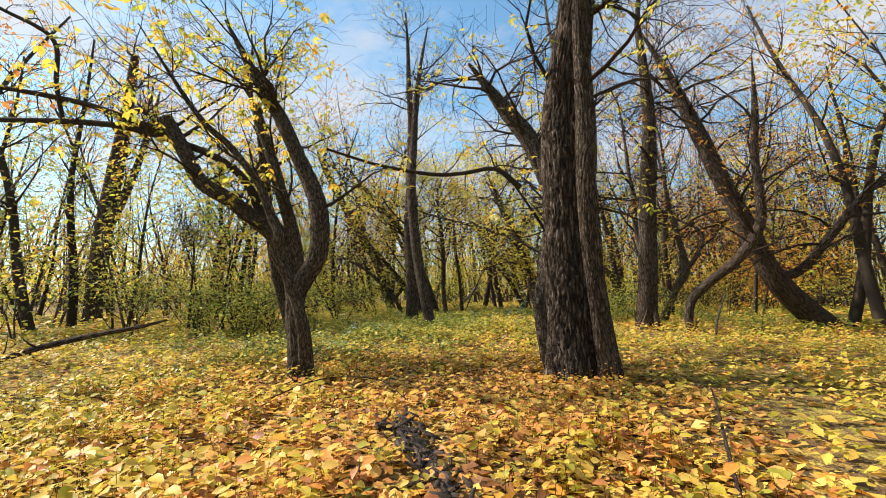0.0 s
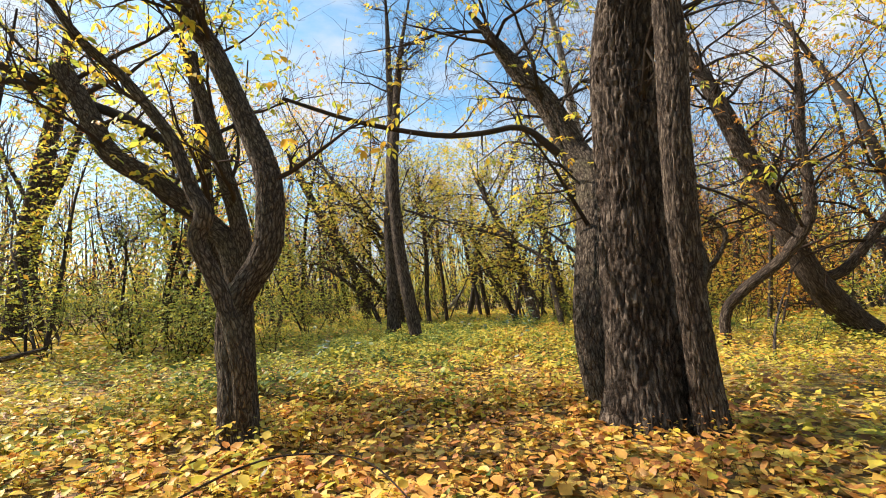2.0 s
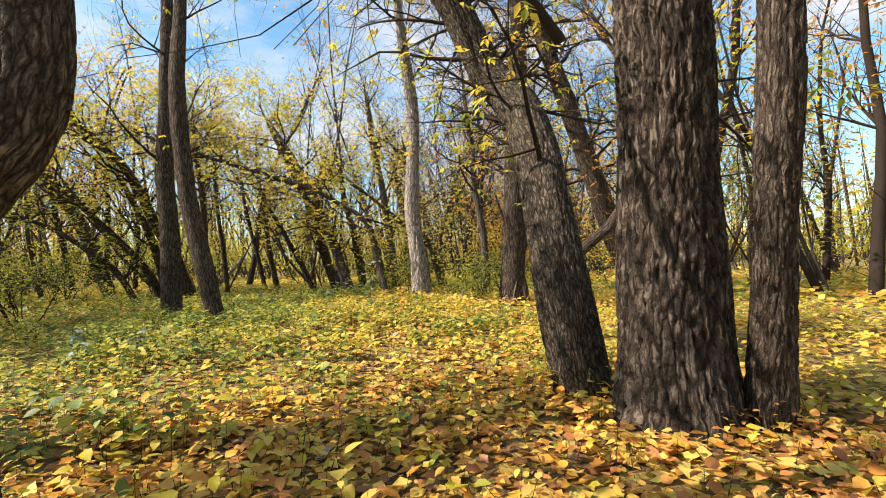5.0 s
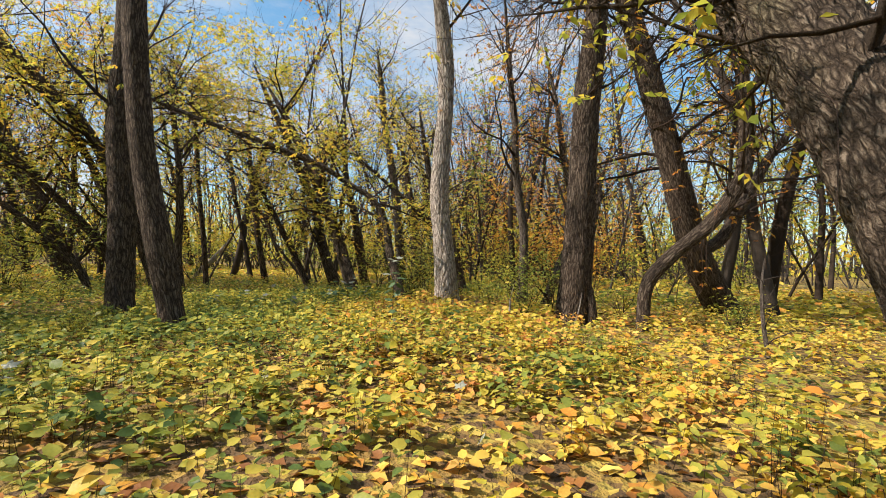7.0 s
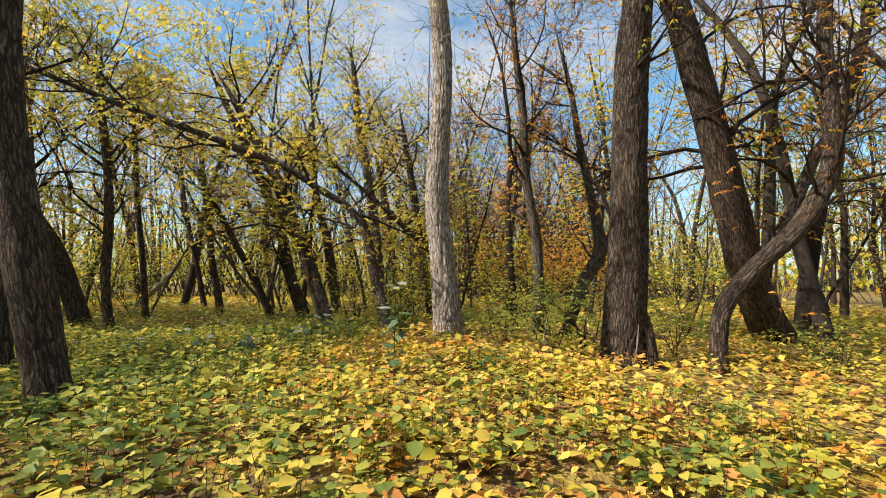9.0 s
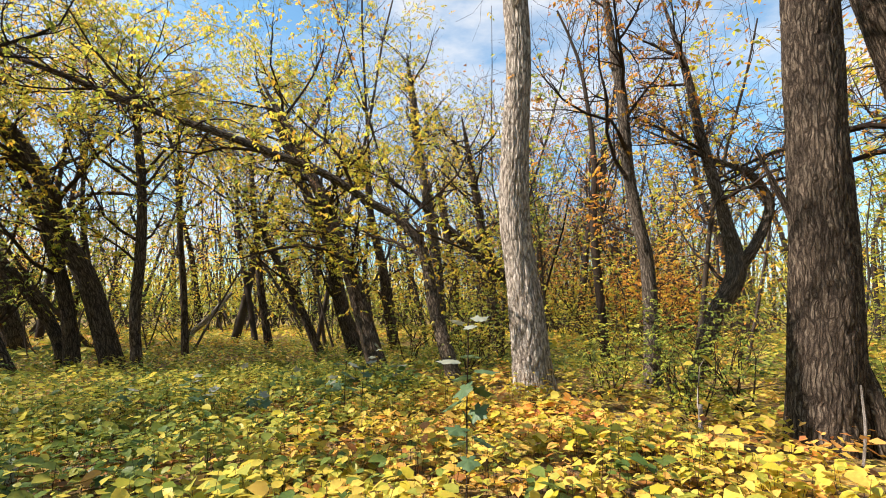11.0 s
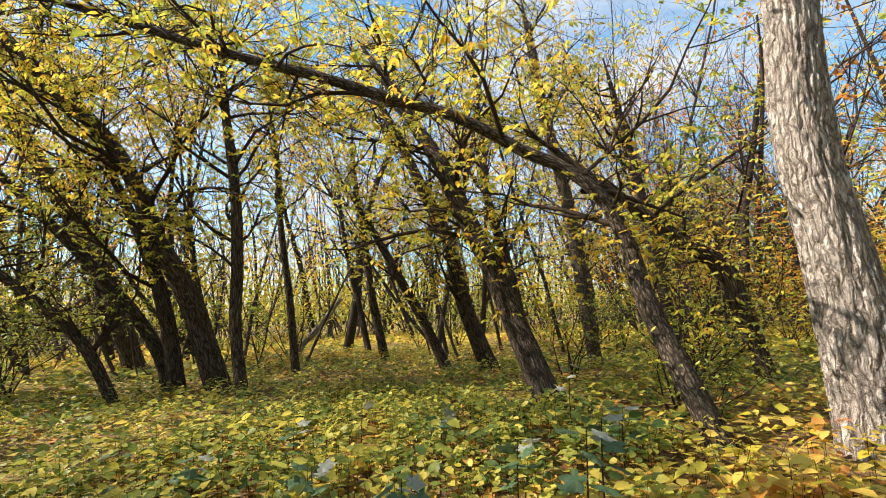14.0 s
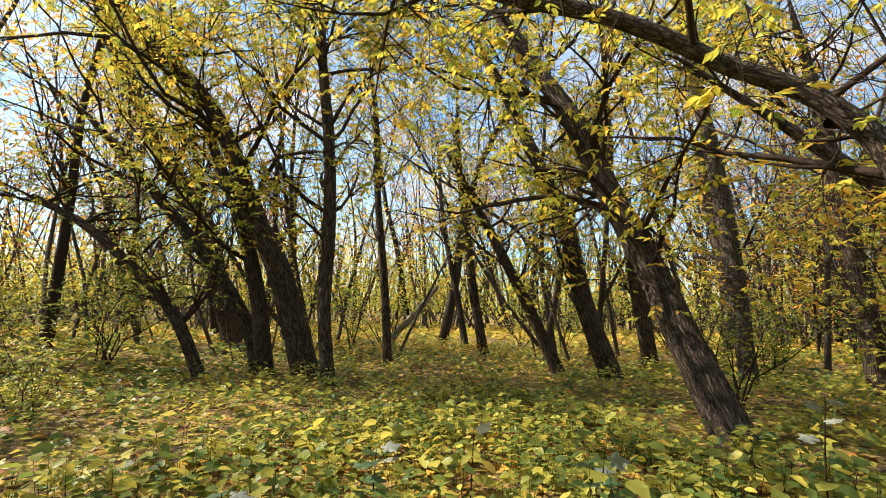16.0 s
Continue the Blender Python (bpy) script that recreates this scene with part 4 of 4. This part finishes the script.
    for lo, hi, material, label in ((-9, 0.20, LEAF_OLIVE, "green and olive leaves of the thicket"), (0.20, 0.66, LEAF_CROWN, "yellow leaves of the thicket"),
                                    (0.66, 9, LEAF_RUST, "orange and rusty leaves of the thicket")):
        q = p[(kind >= lo) & (kind < hi)]
        n = len(q)
        a = rng.uniform(0, 6.283, n)
        d = np.stack([np.cos(a), np.sin(a), rng.normal(-0.35, 0.4, n)], -1)
        L = rng.uniform(0.11, 0.23, n)
        v, f = leaves(q, d, np.stack([rng.normal(0, 0.5, n), rng.normal(0, 0.5, n), np.ones(n)], -1), L, L * 0.55, 0)
        tagged(new("thicket_leaves", mesh_of("thicket_leaves", v, f, material)), label, "foliage", kind="stuff")


def patch_noise(x, y, s, seed):
    r = np.random.default_rng(seed)
    out = np.zeros_like(x)
    for _ in range(7):
        k = r.normal(0, s, 2)
        out += np.sin(k[0] * x + k[1] * y + r.uniform(0, 6.28))
    return out / 3.7


thicket()

# ---------------------------------------------------------------- undergrowth and fallen leaves
def field(rng, count, box, gap_lo, gap_hi):
    """Random points of a box whose distance from the line walked lies between two bounds."""
    x, y = rng.uniform(box[0], box[1], count), rng.uniform(box[2], box[3], count)
    d = np.abs(x - way_x(y)) + np.maximum(0, y - 18) * 0.5
    ok = (d >= gap_lo) & (d < gap_hi)
    return x[ok], y[ok]


def greenness(x, y):
    g = lambda cx, cy, rx, ry: np.exp(-((x - cx) / rx) ** 2 - ((y - cy) / ry) ** 2)
    return (0.05 + 0.28 * np.clip((y - 7.5) / 2, 0, 1) + 0.75 * g(-1.5, 21, 4.5, 6.5) + 0.16 * g(-5, 9, 3.5, 5) + 0.4 * g(-4, 14, 3, 3) + 0.5 * g(0, 26, 9, 5)
            + 0.3 * g(8, 22, 5, 5) + 0.42 * g(-1.5, 12, 3.5, 3.5) - 0.55 * g(3.9, 17.4, 1.9, 1.9) - 0.25 * g(4.5, 15, 3, 4) + 0.22 * patch_noise(x, y, 0.9, 3))


def seedlings(name, x, y, rng, material, label, fine, per, h_lo, h_hi, size, stems):
    n = len(x)
    h = rng.uniform(h_lo, h_hi, n) * (1 + 0.45 * patch_noise(x, y, 2.2, 14))
    h = np.clip(h, 0.04, 0.5)
    base = np.stack([x, y, ground_height(x, y)], -1)
    top = base + np.stack([rng.normal(0, 0.05, n), rng.normal(0, 0.05, n), h], -1)
    k = per
    a = np.repeat(rng.uniform(0, 6.283, n), k) + np.tile(np.arange(k) * 2.4, n) + rng.normal(0, 0.3, n * k)
    level = np.tile(np.arange(k) / k, n)
    p = np.repeat(base, k, 0) + (np.repeat(top - base, k, 0)) * (1 - 0.55 * level[:, None])
    out = np.stack([np.cos(a), np.sin(a), np.zeros(n * k)], -1)
    p = p + out * rng.uniform(0.01, 0.07, n * k)[:, None]
    d = out + np.stack([np.zeros(n * k), np.zeros(n * k), rng.normal(-0.04, 0.30, n * k)], -1)
    nn = np.stack([rng.normal(0, 0.38, n * k), rng.normal(0, 0.38, n * k), np.ones(n * k)], -1)
    L = size * np.repeat(rng.uniform(0.45, 1.3, n), k) * rng.uniform(0.55, 1.2, n * k)
    v, f = leaves(p, d, nn, L, L * rng.uniform(0.56, 0.80, n * k), fine)
    ob = new(name, mesh_of(name, v, f, material))
    tagged(ob, label, "undergrowth", kind="stuff")
    if stems:
        lines = [np.array([(*b, 0.003), (*t, 0.0015)]) for b, t in zip(base, top)]
        v, f = tubes(lines, 3)
        tagged(new("seedling_stems", mesh_of("seedling_stems", v, f, TWIG)), "thin brown stems of the seedlings", "undergrowth", kind="stuff")


rng = np.random.default_rng(21)
for lo, hi, count, box, fine, per, size, stems in (
        (0.0, 4.0, 26000, (-8, 9, -1.5, 25), 2, 7, 0.102, True),
        (4.0, 11.0, 21000, (-16, 17, 0, 36), 1, 7, 0.12, False),
        (11.0, 30.0, 24000, (-34, 34, 0, 52), 0, 5, 0.26, False)):
    x, y = field(rng, count, box, lo, hi)
    g = greenness(x, y) + rng.normal(0, 0.18, len(x))
    open_spot = np.exp(-((x - 1.5) / 2.6) ** 2 - ((y - 5.7) / 3.6) ** 2) * 0.75 + 0.62 * np.exp(-((x - 0.8) / 3.0) ** 2 - ((y - 10.6) / 2.0) ** 2) + 0.18 * patch_noise(x, y, 1.5, 5) + 0.32 * patch_noise(x, y, 5.0, 6)
    keep = rng.uniform(0, 1, len(x)) > np.clip(open_spot, 0, 0.75)
    x, y, g = x[keep], y[keep], g[keep]
    warm = 0.9 * np.exp(-((x - 1.8) / 3.1) ** 2 - ((y - 5.2) / 3.6) ** 2) + 0.26 * np.exp(-((x - 4.2) / 2.0) ** 2 - ((y - 16) / 3.0) ** 2) + 0.04
    warm = warm * (y < 24)
    is_warm = (rng.uniform(0, 1, len(x)) < warm) & (g < 0.6)
    seedlings("orange_seedlings", x[is_warm], y[is_warm], rng, LEAF_PEACH, "faded orange seedling leaves covering the ground", fine, per, 0.05, 0.28, size, stems)
    x, y, g = x[~is_warm], y[~is_warm], g[~is_warm]
    is_green = g > 0.46
    seedlings("yellow_seedlings", x[~is_green], y[~is_green], rng, LEAF_YELLOW, "yellow and golden seedling leaves covering the ground", fine, per, 0.07, 0.34, size, stems)
    seedlings("green_seedlings", x[is_green], y[is_green], rng, LEAF_GREEN, "green seedling leaves covering the ground", fine, per, 0.10, 0.34, size, stems)


def litter(count, box, lo, hi, size):
    x, y = field(rng, count, box, lo, hi)
    n = len(x)
    p = np.stack([x, y, ground_height(x, y) + rng.uniform(0.008, 0.05, n)], -1)
    a = rng.uniform(0, 6.283, n)
    d = np.stack([np.cos(a), np.sin(a), rng.normal(0, 0.2, n)], -1)
    nn = np.stack([rng.normal(0, 0.3, n), rng.normal(0, 0.3, n), np.ones(n)], -1)
    L = size * rng.uniform(0.6, 1.3, n)
    v, f = leaves(p, d, nn, L, L * rng.uniform(0.6, 0.9, n), 1)
    tagged(new("fallen_leaves", mesh_of("fallen_leaves", v, f, LEAF_LITTER)), "orange and brown fallen leaves on the ground", "leaves", kind="stuff")


litter(26000, (-9, 9, -1.5, 24), 0, 4, 0.12)
litter(6000, (-1.6, 4.9, 1.7, 9.7), 0, 6, 0.13)
litter(14000, (-16, 16, 0, 32), 4, 11, 0.15)


# ---------------------------------------------------------------- dead wood and single plants
def fallen_branch(name, label, nodes, material, twigs=3, seed=0, category="branch"):
    """A lying or leaning dead branch with its side twigs."""
    rng = np.random.default_rng(seed)
    at = np.array(nodes[0][:3])
    ob = thing(name, tuple(at), label, category)
    v, f, along = bark_tube(nodes, 0.06, 12, 0.003, rng)
    part("stem", mesh_of("stem", v - at, f, material, True, along), ob)
    sp = spline(nodes, 0.2)
    for _ in range(twigs):
        i = rng.integers(1, len(sp) - 1)
        way = rng.normal(0, 0.6, 3) + np.array((0, 0, 0.35))
        v, f = tubes([shoot(rng, sp[i, :3], way, rng.uniform(0.3, 0.8), sp[i, 3] * 0.4)], 5)
        part("twig", mesh_of("twig", v - at, f, material, True), ob)
    return ob


fallen_branch("fallen_branch", "long dark fallen branch lying over the seedlings", [(-7.6, 6.58, 0.12, 0.045), (-6.9, 6.7, 0.36, 0.06), (-5.8, 6.9, 0.62, 0.052), (-4.9, 7.1, 0.78, 0.04), (-4.3, 7.2, 0.92, 0.02)], BARK, 3, 1)
fallen_branch("fallen_branch", "pale bent dead limb lying in the wood", [(-2.8, 32.9, 0.0, 0.12), (-2.5, 33.0, 0.56, 0.11), (-2.1, 33.0, 0.95, 0.11), (-1.65, 33.1, 1.5, 0.10), (-1.2, 33.2, 2.1, 0.05)], DEADWOOD, 2, 2)
fallen_branch("fallen_branch", "thin grey dead branch leaning on the ground", [(7.1, 12.6, 0.03, 0.034), (7.25, 12.8, 0.6, 0.03), (7.5, 13.0, 1.15, 0.022), (7.7, 13.1, 1.5, 0.012)], BARK_GREY, 6, 3)
fallen_branch("stick", "dark stick lying among yellow leaves", [(3.9, 2.4, 0.1, 0.016), (4.1, 3.2, 0.2, 0.015), (4.4, 4.3, 0.26, 0.012), (4.6, 5.1, 0.3, 0.007)], TWIG, 1, 4, "stick")
fallen_branch("stick", "thin curved twig arching over fallen leaves", [(-0.6, 4.65, 0.12, 0.008), (-0.25, 5.0, 0.26, 0.008), (0.1, 5.2, 0.3, 0.007), (0.65, 5.15, 0.28, 0.006), (1.15, 4.7, 0.14, 0.005)], TWIG, 2, 5, "stick")
fallen_branch("stick", "broken grey stub standing in the leaves", [(4.84, 16.3, 0.05, 0.025), (4.81, 16.3, 0.3, 0.022), (4.84, 16.32, 0.55, 0.018)], DEADWOOD, 1, 6, "stick")
fallen_branch("stick", "bleached stick leaning against a poplar foot", [(5.85, 15.6, 0.1, 0.012), (6.0, 15.65, 0.4, 0.012), (6.15, 15.75, 0.75, 0.008)], DEADWOOD, 0, 7, "stick")


def rotten_log():
    """A crumbled log sunk in the litter, with loose bark chips over it."""
    rng = np.random.default_rng(44)
    at = np.array((1.7, 3.1, 0.0))
    ob = thing("rotten_log", tuple(at), "crumbling brown rotten log sunk in fallen leaves", "log")
    v, f, along = bark_tube([(1.15, 4.2, -0.02, 0.06), (1.5, 3.5, 0.01, 0.085), (1.85, 2.85, 0.01, 0.095), (2.2, 2.05, -0.02, 0.08)], 0.03, 26, 0.02, rng)
    part("stem", mesh_of("stem", v - at, f, TWIG, True, along), ob)
    chips = []
    for k in range(5):
        n = 7
        a = np.arange(n) * 2 * np.pi / n
        r = rng.uniform(0.6, 1.1, n)
        rim = np.stack([np.cos(a) * r * 0.085, np.sin(a) * r * 0.018, rng.normal(0, 0.004, n)], -1)
        top = rim * np.array((0.85, 0.8, 1)) + np.array((0, 0, 0.012))
        vs = np.vstack([rim, top, [[0, 0, 0.018]]])
        fs = [(i, (i + 1) % n, n + (i + 1) % n) for i in range(n)] + [(i, n + (i + 1) % n, n + i) for i in range(n)] + [(n + i, n + (i + 1) % n, 2 * n) for i in range(n)]
        chips.append(mesh_of("bark_chip", vs, fs, (BARK_GREY, BARK, TWIG, BARK_GREY, STEMS)[k]))
    for _ in range(90):
        u = rng.uniform(0, 1)
        x, y = 1.15 + 1.05 * u + rng.normal(0, 0.1), 4.2 - 2.1 * u + rng.normal(0, 0.1)
        c = part("bark_chip", chips[rng.integers(5)], ob)
        c.matrix_local = pose(x - at[0], y - at[1], rng.uniform(0.06, 0.12), rng.normal(0, 12), rng.normal(0, 16), rng.normal(-55, 35)) @ Matrix.Diagonal((1.2, 1.2, 1.2, 1))
    return ob


rotten_log()

LEAF_MESHES = {}


def leaf_mesh(material):
    """One leaf blade at the origin, along x, shared by the single leaves."""
    if material.name not in LEAF_MESHES:
        one = np.ones(1)
        v, f = leaves(np.zeros((1, 3)), np.array([[1.0, 0, 0]]), np.array([[0, 0, 1.0]]), one, one * 0.62, 2)
        if material in (LEAF_TEAL, LEAF_SILVER):
            a = np.linspace(-np.pi, np.pi, 23)[:-1]
            r = 0.40 + 0.10 * np.cos(5 * a) + 0.05 * np.cos(11 * a) + 0.06 * np.cos(a)
            rim = np.stack([0.46 + r * np.cos(a) * 1.05, r * np.sin(a), -0.10 * np.abs(np.sin(a)) - 0.08 * np.cos(a) ** 2 + 0.03 * np.cos(5 * a)], -1)
            v = np.vstack([rim, [[0.42, 0, 0.0]]])
            f = [(22, i, (i + 1) % 22) for i in range(22)]
        LEAF_MESHES[material.name] = mesh_of("leaf", v, f, material)
    return LEAF_MESHES[material.name]


def plant(x, y, height, label, sizes, seed):
    """A tall single seedling with broad leaves, each one a part."""
    rng = np.random.default_rng(seed)
    g = float(ground_height(x, y))
    ob = thing("seedling", (x, y, g), label, "plant")
    v, f = tubes([np.array([(0, 0, -0.03, 0.006), (0.01, 0.02, height * 0.5, 0.005), (0.02, 0.0, height, 0.003)])], 6)
    part("stem", mesh_of("stem", v, f, TWIG, True), ob)
    for k, (frac, size, material) in enumerate(sizes):
        leaf = part("leaf", leaf_mesh(material), ob)
        turn = k * 137 + rng.normal(0, 20)
        leaf.matrix_local = pose(0.01 + 0.03 * math.cos(radians(turn)), 0.01 + 0.03 * math.sin(radians(turn)), height * frac, rng.normal(0, 22), rng.uniform(-15, 35), turn) @ Matrix.Diagonal((size, size, size, 1))
    return ob


plant(2.18, 15.54, 1.16, "tall seedling with silvery top leaves and green lower ones",
      [(1.0, 0.13, LEAF_SILVER), (0.99, 0.12, LEAF_SILVER), (0.97, 0.10, LEAF_SILVER), (0.80, 0.16, LEAF_TEAL), (0.77, 0.17, LEAF_SILVER), (0.72, 0.17, LEAF_TEAL), (0.69, 0.16, LEAF_TEAL), (0.66, 0.17, LEAF_TEAL), (0.62, 0.15, LEAF_TEAL), (0.56, 0.17, LEAF_TEAL), (0.52, 0.16, LEAF_TEAL), (0.47, 0.16, LEAF_TEAL), (0.42, 0.17, LEAF_TEAL), (0.36, 0.16, LEAF_TEAL), (0.33, 0.15, LEAF_TEAL), (0.27, 0.16, LEAF_TEAL), (0.5, 0.13, LEAF_YELLOW)], 1)
plant(2.4, 20.3, 0.75, "seedling with pale grey-green leaves",
      [(1.0, 0.11, LEAF_SILVER), (0.95, 0.12, LEAF_SILVER), (0.85, 0.11, LEAF_SILVER), (0.8, 0.12, LEAF_GREEN), (0.7, 0.12, LEAF_SILVER), (0.6, 0.11, LEAF_GREEN)], 2)
plant(0.33, 20.6, 0.5, "small seedling with one bleached leaf",
      [(1.0, 0.13, LEAF_SILVER), (0.8, 0.10, LEAF_YELLOW), (0.6, 0.10, LEAF_GREEN), (0.5, 0.09, LEAF_LITTER)], 3)
plant(4.86, 16.35, 0.85, "seedling stem with one bright yellow leaf", [(1.0, 0.17, LEAF_YELLOW), (0.9, 0.1, LEAF_YELLOW), (0.5, 0.1, LEAF_LITTER)], 4)

low_leaves = [(1.0, 0.14, LEAF_SILVER), (0.96, 0.15, LEAF_TEAL), (0.85, 0.15, LEAF_TEAL), (0.8, 0.14, LEAF_SILVER), (0.7, 0.15, LEAF_TEAL), (0.62, 0.16, LEAF_TEAL), (0.55, 0.14, LEAF_TEAL), (0.4, 0.14, LEAF_TEAL)]
for k, (x, y, h) in enumerate(((0.1, 19.0, 0.36), (0.7, 18.6, 0.34), (1.5, 18.9, 0.42), (1.9, 18.4, 0.62), (-0.9, 19.6, 0.36), (2.5, 19.4, 0.46), (1.1, 20.2, 0.40), (-0.3, 20.4, 0.38),
                               (1.65, 18.0, 0.68), (-2.4, 11.8, 0.42), (-1.9, 12.5, 0.40), (-2.9, 13.2, 0.45))):
    plant(x, y, h, "low seedling with lobed grey-green leaves", low_leaves, 20 + k)
fallen_branch("stick", "thin dark stick lying among green seedlings", [(0.0, 18.3, 0.16, 0.012), (0.45, 18.2, 0.2, 0.011), (0.95, 18.35, 0.24, 0.009), (1.3, 18.6, 0.28, 0.006)], TWIG, 2, 8, "stick")

# single fallen leaves close to the line walked
rng = np.random.default_rng(77)
for k in range(300):
    y = rng.uniform(0.5, 21)
    x = float(way_x(y)) + rng.normal(0, 1.5)
    material = (LEAF_LITTER, LEAF_YELLOW, LEAF_LITTER, LEAF_YELLOW, LEAF_SILVER)[k % 5] if k % 25 == 24 else (LEAF_LITTER, LEAF_YELLOW)[k % 2]
    leaf = part("leaf", leaf_mesh(material), ground)
    s = rng.uniform(0.10, 0.17)
    leaf.matrix_local = pose(x, y, float(ground_height(x, y)) + rng.uniform(0.04, 0.22), rng.normal(0, 20), rng.normal(0, 20), rng.uniform(0, 360)) @ Matrix.Diagonal((s, s, s, 1))
